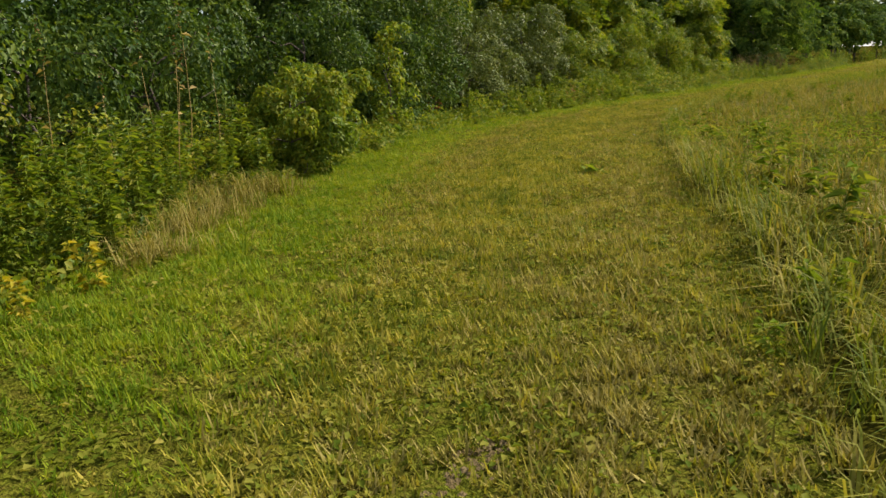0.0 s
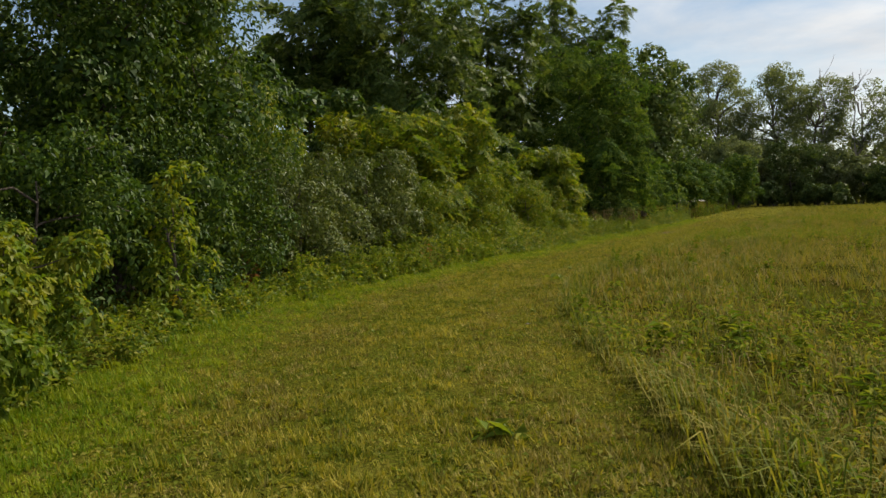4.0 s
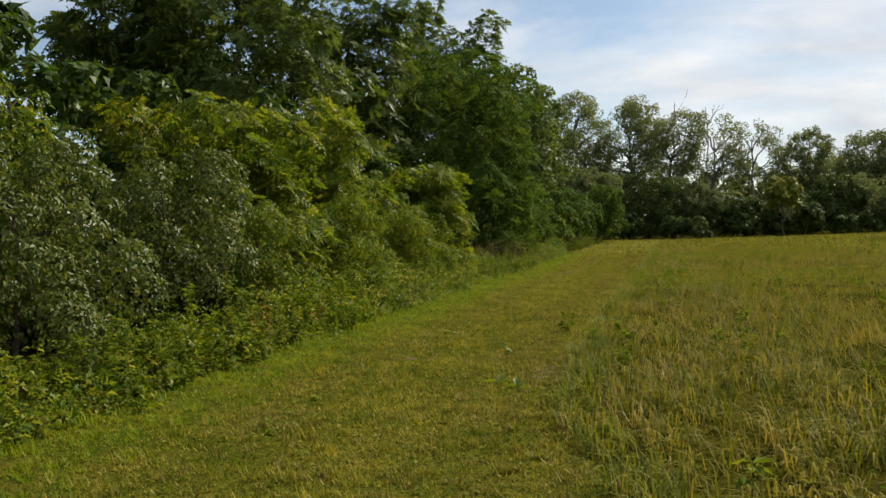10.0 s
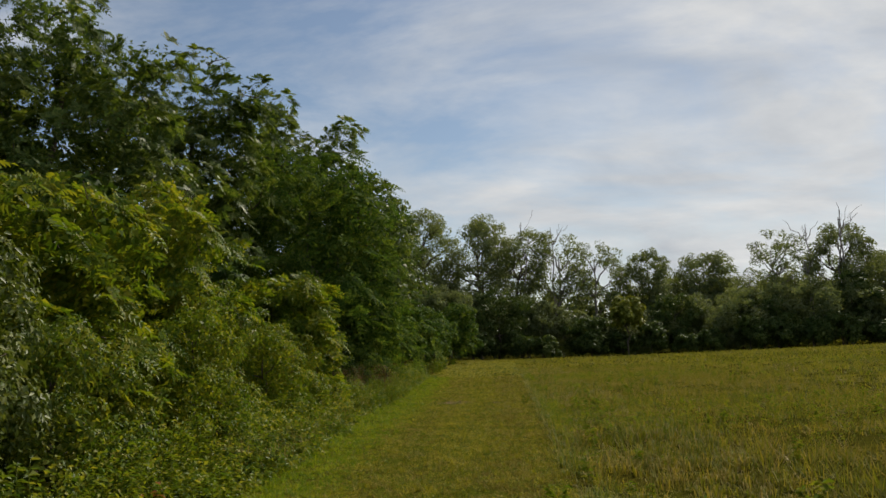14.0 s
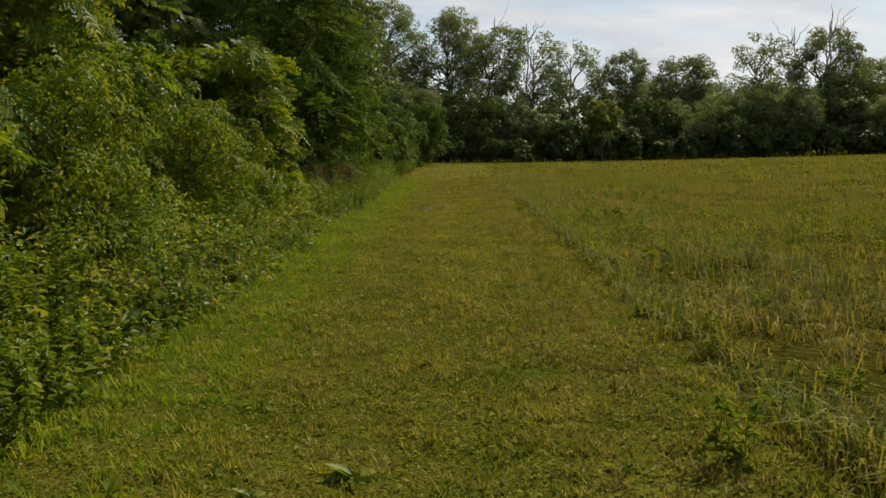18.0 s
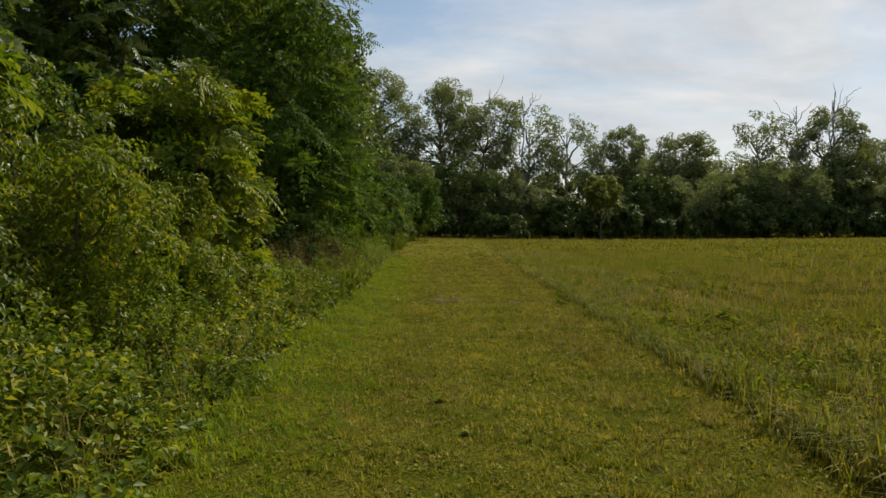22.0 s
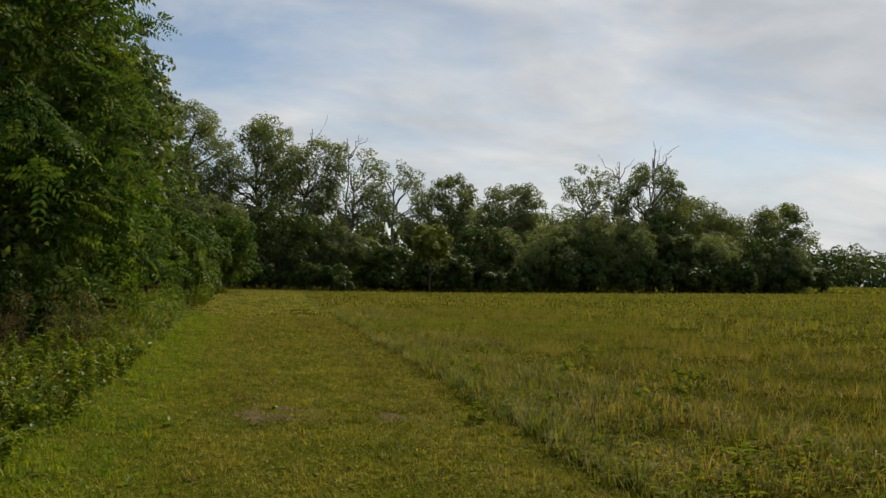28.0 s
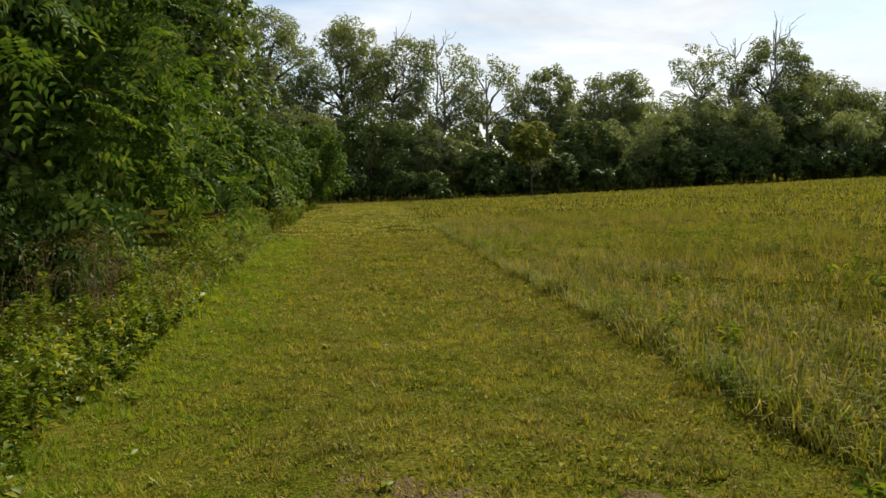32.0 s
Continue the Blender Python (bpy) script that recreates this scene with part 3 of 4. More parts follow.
def ground_sheet():
    xs = np.concatenate([-np.geomspace(900, 18, 26), np.arange(-17, 10, 0.4), np.geomspace(10.3, 1200, 34)])
    ys = np.concatenate([-np.geomspace(400, 5, 16), np.arange(-4.5, 62, 0.45), np.geomspace(62.5, 2500, 40)])
    X, Y = np.meshgrid(xs, ys)
    v = np.stack([X, Y, ground_z(X, Y)], -1).reshape(-1, 3)
    nx = len(xs)
    i, j = np.meshgrid(np.arange(nx - 1), np.arange(len(ys) - 1))
    a = (j * nx + i).ravel()
    me = mesh_of("ground", v, np.stack([a, a + 1, a + 1 + nx, a + nx], 1), M["field"])
    me.polygons.foreach_set("use_smooth", np.ones(len(me.polygons), bool))
    tagged(new("ground", me), "rough grassy field floor with a gentle rise", "ground", kind="structure")


def mown_sheet():
    ys = np.concatenate([np.arange(-5, 62, 0.35), np.linspace(62.5, 99, 50)])
    k = 17
    rows = []
    for y in ys:
        l, r = left_edge(y), right_edge(y)
        ragged = 0.10 * np.sin(y * 3.1) + 0.07 * np.sin(y * 7.7 + 1)
        x = np.linspace(l - 0.15 + ragged, r + 0.05 - 0.6 * ragged, k)
        rows.append(np.stack([x, np.full(k, y), ground_z(x, np.full(k, y)) + 0.012], -1))
    v = np.concatenate(rows)
    i, j = np.meshgrid(np.arange(k - 1), np.arange(len(ys) - 1))
    a = (j * k + i).ravel()
    me = mesh_of("track", v, np.stack([a, a + 1, a + 1 + k, a + k], 1), M["mown"])
    me.polygons.foreach_set("use_smooth", np.ones(len(me.polygons), bool))
    tagged(new("mown_track", me), "mown grass track along the edge of the field", "track", kind="structure")


ground_sheet()
mown_sheet()


def blades(x, y, length, width, lean, tri=1):
    """Grass blades that stand on the ground; tri 1: one triangle each, 3: bent in the middle."""
    n = len(x)
    base = np.stack([x, y, ground_z(x, y) - 0.005], -1)
    a = rng.uniform(0, 2 * np.pi, n)
    out = np.stack([np.cos(a), np.sin(a), 0 * a], -1)
    across = np.stack([-np.sin(a), np.cos(a), 0 * a], -1) * (width / 2)[:, None]
    ln, le = length[:, None], lean[:, None]
    up = np.array([0, 0, 1.0])
    if tri == 1:
        tip = base + up * ln * np.sqrt(np.clip(1 - le**2, 0.05, 1)) + out * ln * le
        v = np.stack([base - across, base + across, tip], 1)
        return v.reshape(-1, 3), np.arange(3 * n).reshape(-1, 3)
    mid = base + up * ln * (0.62 - 0.22 * le) + out * ln * le * 0.32
    tip = base + up * ln * (1.0 - 0.72 * le) + out * ln * le * 0.95
    v = np.stack([base - across, base + across, mid + across * 0.8, mid - across * 0.8, tip], 1)
    b = np.arange(n)[:, None] * 5
    return v.reshape(-1, 3), np.concatenate([b + [0, 1, 2], b + [0, 2, 3], b + [3, 2, 4]])


def patchy(x, y, s, seed):
    r = np.random.default_rng(seed)
    out = np.zeros(len(x))
    for _ in range(6):
        w = r.normal(0, s, 2)
        out += np.sin(x * w[0] + y * w[1] + r.uniform(0, 6.3))
    return out / 3.2


BARE = ((-9.75, 39.95, 0.36, 0.44), (-10.2, 39.85, 0.22, 0.30), (-8.65, 40.0, 0.30, 0.22), (-1.5, 1.95, 0.09, 0.22), (-8.97, 19.95, 0.22, 0.18), (-9.1, 22.0, 0.2, 0.12), (-7.35, 19.3, 0.14, 0.4))


def bare_patches():
    """Scraped earth: small clods that break through the turf."""
    for i, (x, y, a, b) in enumerate(BARE):
        n = int(900 * a * b / 0.1)
        px, py = x + a * rng.normal(0, 0.55, n), y + b * rng.normal(0, 0.55, n)
        keep = patchy(px, py, 14.0, 300 + i) > -0.1
        px, py = px[keep], py[keep]
        k = len(px)
        c = np.stack([px, py, ground_z(px, py) + rng.uniform(0.012, 0.022, k)], -1)
        r = rng.uniform(0.010, 0.030, k)[:, None]
        t = rng.uniform(0, 6.3, k)
        ring = [c + r * np.stack([np.cos(t + q), np.sin(t + q), -0.55 + 0 * t], -1) for q in (0, 1.6, 3.1, 4.7)]
        v = np.stack([c + np.array([0, 0, 0.3]) * r, *ring], 1).reshape(-1, 3)
        o = np.arange(k)[:, None] * 5
        f = np.concatenate([o + [0, 1 + q, 1 + (q + 1) % 4] for q in range(4)])
        tagged(new("bare_patch", mesh_of("bare_patch", v, f, M["bare"])), "worn patch of bare broken earth in the mown track", "bare earth", "bare patches", "stuff")


bare_patches()


def off_bare(x, y):
    keep = np.ones(len(x), bool)
    for bx, by, a, b in BARE:
        keep &= ((x - bx) / a) ** 2 + ((y - by) / b) ** 2 > rng.uniform(0.0, 1.3, len(x)) ** 2
    return keep


def tufts(x, y, per, spread, length, width, flat=0.35, tri=1):
    """Blades that spread from tuft centres."""
    n = len(x)
    a = rng.uniform(0, 2 * np.pi, (n, per))
    rad = spread * np.sqrt(rng.random((n, per)))
    bx, by = (x[:, None] + rad * np.cos(a)).ravel(), (y[:, None] + rad * np.sin(a)).ravel()
    ln = (length[:, None] * rng.uniform(0.55, 1.25, (n, per))).ravel()
    wd = (width[:, None] * rng.uniform(0.7, 1.3, (n, per))).ravel()
    return blades(bx, by, ln, wd, rng.uniform(flat * 0.4, 0.97, n * per), tri)


def mown_grass():
    n = 64000
    y = np.where(rng.random(n) < 0.16, rng.uniform(1.5, 9, n), rng.uniform(0.6, 62, n))
    u = rng.random(n)
    x = left_edge(y) - 0.25 + u * (right_edge(y) - left_edge(y) + 0.30)
    keep = (rng.random(n) < np.where(y < 46, 1.0, 0.45) * np.clip(0.75 + 0.6 * patchy(x, y, 21.0, 4), 0.25, 1)) & off_bare(x, y) & (rng.random(n) > 0.45 * np.exp(-(((u - 0.42) / 0.07) ** 2)))
    x, y, u = x[keep], y[keep], u[keep]
    k = len(x)
    tuss = np.clip(patchy(x, y, 24.0, 14) + 0.6 * patchy(x, y, 11.0, 15) - 0.10, 0, 1.3)
    ln = 0.046 * np.interp(y, (4, 12), (1.1, 1.0)) * (1 + 0.15 * patchy(x, y, 9.0, 9) + 0.95 * tuss) * np.where(u < 0.10, 1.2, 1.0) * rng.uniform(0.7, 1.3, k)
    wd = np.where(y > 46, 0.022, 0.0105)
    edge = u < np.interp(y, (3, 9), (0.55, 0.34)) - 0.16 * rng.random(k)
    worn = 0.12 + 0.62 * np.exp(-(((u - 0.84) / 0.15) ** 2)) + 0.48 * np.exp(-(((u - 0.42) / 0.09) ** 2)) + 0.22 * patchy(x, y, 1.6, 17)
    dry = ~edge & (rng.random(k) < worn)
    for name, sel, mat, label in (("mown_grass", ~edge & ~dry, "turf", "short mown grass, uneven and yellow-green"),
                                  ("dry_clippings", dry, "tan", "dry tan grass and clippings along the wheel lines"),
                                  ("edge_grass", edge, "lush", "bright green longer grass along the hedge")):
        v, f = tufts(x[sel], y[sel], 12, 0.055, ln[sel], wd[sel], 0.8)
        v[:, 2] += 0.014
        tagged(new(name, mesh_of(name, v, f, M[mat])), label, "grass", kind="stuff")
    # the far end of the track
    n = 3200
    y2 = rng.uniform(61, 99, n)
    x2 = left_edge(y2) - 0.3 + rng.random(n) * (right_edge(y2) - left_edge(y2) + 0.3)
    v, f = tufts(x2, y2, 9, 0.25, np.full(n, 0.11), np.full(n, 0.07), 1.6)
    tagged(new("far_mown_grass", mesh_of("far_mown_grass", v, f, M["turf"])), "short mown grass at the far end of the track", "grass", kind="stuff")
    # clover and plantain leaves lying flat among the blades
    n = 76000
    y = np.where(rng.random(n) < 0.2, rng.uniform(0.5, 8, n), rng.uniform(0, 50, n))
    u = rng.random(n)
    x = left_edge(y) + u * (right_edge(y) - left_edge(y))
    keep = (0.6 * patchy(x, y, 3.4, 21) + 0.6 * patchy(x, y, 16.0, 22) > -0.05 + 0.3 * rng.normal(0, 1, n)) & off_bare(x, y)
    x, y = x[keep], y[keep]
    k = len(x)
    P = np.stack([x, y, ground_z(x, y) + rng.uniform(0.01, 0.055, k)], -1)
    a = rng.uniform(0, 6.3, k)
    ln = rng.uniform(0.018, 0.050, k)
    v, f = leaves_at(P, np.stack([np.cos(a), np.sin(a), rng.uniform(0, 0.6, k)], -1), np.array([0, 0, 1.0]) + rng.normal(0, 0.3, (k, 3)), ln, ln * 0.6)
    tagged(new("clover", mesh_of("clover", v, f, M["clover"])), "clover and small leafy plants low in the mown grass", "ground cover", kind="stuff")


def field_grass():
    pieces, straws, forbs, distant, verge = [], [], [], [], []
    for lo, hi, dens, per, wide, tall in ((0.0, 0.35, 110, 12, 0.010, 0.36), (0.25, 2.5, 44, 12, 0.011, 0.32), (2.5, 10.0, 23, 11, 0.015, 0.30), (10.0, 34.0, 5.5, 9, 0.040, 0.33)):
        n = int(dens * (hi - lo) * 72)
        y = rng.uniform(-2, 70, n)
        x = right_edge(y) + 0.05 + lo + rng.random(n) * (hi - lo)
        keep = rng.random(n) < np.clip(0.75 + 0.5 * patchy(x, y, 1.6, 12), 0.35, 1)
        x, y = x[keep], y[keep]
        k = len(x)
        near = np.clip(0.85 + (x - right_edge(y)) / 0.5, 0.85, 1)
        ln = tall * near * (1 + 0.35 * patchy(x, y, 0.9, 3)) * rng.uniform(0.6, 1.2, k)
        dry = rng.random(k) < 0.06
        for sel, box in ((~dry, distant if lo > 5 else verge if lo == 0 else pieces), (dry & (lo > 0), straws)):
            box.append(tufts(x[sel], y[sel], per, 0.06 + wide * 5, ln[sel], np.full(sel.sum(), wide * (0.6 if box is straws else 1)), 0.9, 3 if lo < 2 else 1))
        m = int(n * (0.9 if lo < 5 else 0.8))
        y = rng.uniform(-2, 70, m)
        x = right_edge(y) + 0.1 + lo + rng.random(m) * (hi - lo)
        sel = 0.5 * patchy(x, y, 1.1, 33) + 0.7 * patchy(x, y, 0.45, 34) > rng.normal(0.22, 0.22, m)
        x, y = np.repeat(x[sel], 4), np.repeat(y[sel], 4)
        k = len(x)
        P = np.stack([x + rng.normal(0, 0.05, k), y + rng.normal(0, 0.05, k), ground_z(x, y) + rng.uniform(0.06, 0.30, k)], -1)
        a = rng.uniform(0, 6.3, k)
        l2 = rng.uniform(0.035, 0.08, k) * (1 + lo / 12)
        forbs.append(leaves_at(P, np.stack([np.cos(a), np.sin(a), rng.uniform(-0.1, 0.9, k)], -1), np.array([0, 0, 1.0]) + rng.normal(0, 0.4, (k, 3)), l2, l2 * 0.33))
    n = 46000
    y = 70 + 40 * rng.random(n)
    x = -8.5 + 85 * rng.random(n)
    distant.append(blades(x, y, rng.uniform(0.14, 0.30, n), np.full(n, 0.075), rng.uniform(0.3, 0.9, n)))
    n = 4000
    y = rng.uniform(96, 112, n)
    x = rng.uniform(-16, -8, n)
    distant.append(blades(x, y, rng.uniform(0.08, 0.22, n), np.full(n, 0.09), rng.uniform(0.3, 0.9, n)))
    n = 16000
    y = rng.uniform(110, 292, n)
    x = rng.uniform(30, 210, n)
    keep = (y > 116) | (x > 55)
    x, y = x[keep], y[keep]
    distant.append(blades(x, y, rng.uniform(0.2, 0.4, len(x)), np.full(len(x), 0.5), rng.uniform(0.1, 0.7, len(x))))
    for name, box, mat, label in (("field_grass", pieces, "tall", "knee-high uncut field grass going yellow"),
                                  ("distant_field_grass", distant, "meadow", "uncut yellow-green grass far out in the field"),
                                  ("verge_grass", verge, "verge", "fresh green uncut grass along the mown edge"),
                                  ("dry_stalks", straws, "straw", "dry straw-coloured stalks among the field grass"),
                                  ("field_forbs", forbs, "weed", "small broad-leaved weeds among the field grass")):
        v, f = join(box)
        tagged(new(name, mesh_of(name, v, f, M[mat])), label, "grass", kind="stuff")


def undergrowth():
    """The low leafy bank between the mown edge and the shrubs: many small domed plants, with darker gaps between them."""
    for j, (name, mat, n, lo, hi, tall, label) in enumerate((("broad_undergrowth", "herb", 1150, 0.05, 0.095, 0.95, "leafy bank of dark green plants at the hedge's foot"),
                                                             ("bright_undergrowth", "sumac", 1050, 0.035, 0.075, 0.90, "bright yellow-green weeds at the hedge's foot"),
                                                             ("mixed_undergrowth", "thicket", 1100, 0.035, 0.075, 1.15, "mixed tangled green plants at the hedge's foot"))):
        y = rng.uniform(-1, 64, n)
        d = 2.0 * rng.random(n) ** 0.8
        x = left_edge(y) - 0.05 - d * bank(y) + 0.15 * np.sin(y * 2.7) + 0.10 * np.sin(y * 6.1)
        here = patchy(x, y, 1.9, 61 + j)
        sel = (here > rng.normal(-0.12, 0.28, n)) & (rng.random(n) < np.clip(bank(y) * 1.25 - 0.1, 0.1, 1))
        x, y, d, here = x[sel], y[sel], d[sel], here[sel]
        n = len(x)
        top = (0.4 + 0.6 * bank(y)) * tall * np.clip(0.08 + 0.33 * np.minimum(d, 1.5) * (1 + 0.9 * here), 0.06, 0.9) * rng.uniform(0.6, 1.15, n)
        per = 44
        wide = np.clip(top * 0.42, 0.08, 0.26) * rng.uniform(0.8, 1.3, n)
        D = unit(rng.normal(0, 1, (n, per, 3)) + np.array([0.1, 0, 0.55]))
        away = rng.uniform(0.7, 1.08, (n, per, 1))
        P = np.stack([x, y, ground_z(x, y) + top - wide * 0.7], -1)[:, None] + D * away * np.stack([wide, wide, wide * 0.9], -1)[:, None]
        P, D = P.reshape(-1, 3), D.reshape(-1, 3)
        k = len(P)
        P[:, 2] = np.maximum(P[:, 2], ground_z(P[:, 0], P[:, 1]) + 0.03)
        normal = D * 0.7 + np.array([0, 0, 0.6]) + rng.normal(0, 0.35, (k, 3))
        ln = rng.uniform(lo, hi, k)
        v, f = leaves_at(P, D * 0.6 + np.cross(normal, rng.normal(0, 1, (k, 3))) * 0.6, normal, ln, ln * rng.uniform(0.35, 0.7, k))
        tagged(new(name, mesh_of(name, v, f, M[mat])), label, "undergrowth", kind="stuff")
    n = 52000
    y = rng.uniform(-1, 62, n)
    x = left_edge(y) - 0.05 - np.where(y > 40, 4.2, 2.4) * rng.random(n) ** 0.9
    P = np.stack([x, y, ground_z(x, y) + rng.uniform(0.02, 0.16, n)], -1)
    ln = rng.uniform(0.04, 0.10, n)
    v, f = leaves_at(P, unit(rng.normal(0, 1, (n, 3)) * np.array([1, 1, 0.35]) + np.array([0, 0, 0.3])), np.array([0, 0, 1.0]) + rng.normal(0, 0.45, (n, 3)), ln, ln * rng.uniform(0.4, 0.75, n))
    tagged(new("ground_ivy", mesh_of("ground_ivy", v, f, M["thicket"])), "low creeping leaves covering the soil under the bank", "ground cover", kind="stuff")
    n = 1300
    y = rng.uniform(-1, 62, n)
    x = left_edge(y) + 0.1 - 0.9 * rng.random(n) ** 1.3
    sel = patchy(x, y, 0.7, 90) > rng.normal(0.1, 0.3, n)
    x, y = x[sel], y[sel]
    m = 420
    y2 = rng.uniform(0, 8.5, m)
    x, y = np.append(x, left_edge(y2) - 0.1 - 1.0 * rng.random(m)), np.append(y, y2)
    y2 = rng.uniform(11.0, 16.5, 200)
    x, y = np.append(x, left_edge(y2) - 0.1 - 0.8 * rng.random(200)), np.append(y, y2)
    v, f = tufts(x, y, 9, 0.08, rng.uniform(0.10, 0.28, len(x)) * np.interp(y, (6, 9), (1.4, 1.0)), np.full(len(x), 0.009), 1.2, 3)
    tagged(new("rank_grass", mesh_of("rank_grass", v, f, M["lush"])), "long uncut green grass at the hedge's foot", "grass", kind="stuff")


def dry_tufts():
    """Tussocks of long dry grass at the start of the bank."""
    for x, y, r, h in ((-6.45, 4.8, 0.34, 0.60), (-6.9, 5.15, 0.35, 0.58), (-5.95, 4.1, 0.30, 0.55), (-7.0, 5.8, 0.3, 0.5), (-5.3, 3.3, 0.28, 0.45)):
        n = 60
        cx, cy = x + rng.normal(0, r * 0.7, n), y + rng.normal(0, r * 0.7, n)
        v, f = tufts(cx, cy, 7, 0.06, h * rng.uniform(0.4, 1.0, n), np.full(n, 0.006), 1.3, 3)
        tagged(new("dry_grass_tuft", mesh_of("dry_grass_tuft", v, f, M["tan"])), "tussock of long yellowed dry grass at the hedge's foot", "grass", "dry tussocks", "stuff")


def bank_grass():
    n = 420
    y = rng.uniform(20, 60, n)
    x = left_edge(y) - 0.25 - 1.2 * rng.random(n) * bank(y)
    keep = patchy(x, y, 0.9, 44) > 0.0
    x, y = x[keep], y[keep]
    v, f = tufts(x, y, 8, 0.10, rng.uniform(0.35, 0.75, len(x)), np.full(len(x), 0.007), 0.8, 3)
    tagged(new("pale_bank_grass", mesh_of("pale_bank_grass", v, f, M["tan"])), "tall pale seeding grass among the bank's weeds", "grass", kind="stuff")


dry_tufts()
bank_grass()
mown_grass()
field_grass()
undergrowth()


# ---- the hedge and its trees ----
def near_trees():
    T = "tall leafy tree with dark green leaves behind the hedge"
    for i, (x, y, h, r) in enumerate(((-9.6, 0.4, 7.0, 2.7), (-11.6, 4.2, 7.5, 2.8), (-13.6, 8.6, 8.4, 2.8))):
        tree("tree", x, y, h, r, "cherry", T, leaves=17000, size=0.10, count=24, low=1.0, seed=11 + i, twigs=1, group="trees of the hedge", tip=0.3, dense=6000)
    tree("tree", -14.8, 14.9, 11.5, 3.4, "cherry", "tall tree with dark green glossy leaves and a visible trunk", leaves=44000, size=0.100, count=40, low=0.9, seed=21, twigs=2, group="trees of the hedge", tip=0.1, dense=16000)
    tree("tree", -17.9, 18.4, 11.6, 3.0, "cherry", "tall leafy tree with dark green leaves behind the hedge", leaves=20000, size=0.16, count=26, low=1.5, seed=30, twigs=1, group="trees of the hedge", tip=0.15, dense=8000)
    tree("shrub", -15.2, 18.9, 4.7, 2.1, "thicket", "bright green leafy shrub under a taller tree", "shrub", leaves=16000, size=0.09, count=16, low=0.6, seed=22, twigs=1)
    tree("tree", -26.8, 38.0, 12.0, 4.0, "grove", "feathery tree with drooping fine leaves", leaves=1500, size=0.9, style="pinnate", count=14, low=6, seed=23, squash=0.45, group="trees of the hedge", tip=0.2)
    tree("tree", -22.6, 39.6, 13.9, 5.8, "grove", "large dark green tree with a lobed crown of drooping leaves", leaves=12500, size=0.42, style="pinnate", count=30, low=1.5, seed=24, twigs=1, group="trees of the hedge", dense=22000, shape="lobed", pairs=5, single=True, squash=0.8)
    tree("tree", -20.6, 45.4, 13.9, 4.2, "grove", "tall dark green tree with airy branch tips", leaves=7000, size=0.42, style="pinnate", count=24, low=3, seed=25, twigs=2, group="trees of the hedge", dense=5000, shape="lobed", pairs=5, single=True)
    tree("tree", -20.8, 62.0, 16.9, 4.9, "grove", "tall dark green tree with a rounded airy top", leaves=8000, size=0.46, style="pinnate", count=24, low=4, seed=26, twigs=2, group="trees of the hedge", dense=5000, shape="lobed", pairs=5, single=True)
    tree("walnut_tree", -17.4, 51.4, 10.9, 5.7, "walnut", "broad walnut tree with drooping compound leaves reaching low over the weeds", leaves=6600, size=0.62, style="pinnate", count=44, low=0.9, seed=27, twigs=2, group="trees of the hedge", tip=0.46, pairs=6, dense=24000, leaflet_size=0.23, droop=0.42, subs=9, tight=0.42)
    tree("tree", -19.6, 76.0, 14.8, 4.6, "grove", "dark green tree beyond the walnut", leaves=13000, size=0.28, count=15, low=1.5, seed=28, group="trees of the hedge", single=True, shape="lobed", dense=3000)
    tree("tree", -20.4, 91.0, 15.6, 4.8, "grove", "dark green tree where the hedge bends", leaves=13000, size=0.28, count=15, low=1.5, seed=29, group="trees of the hedge", single=True, shape="lobed", dense=3000)


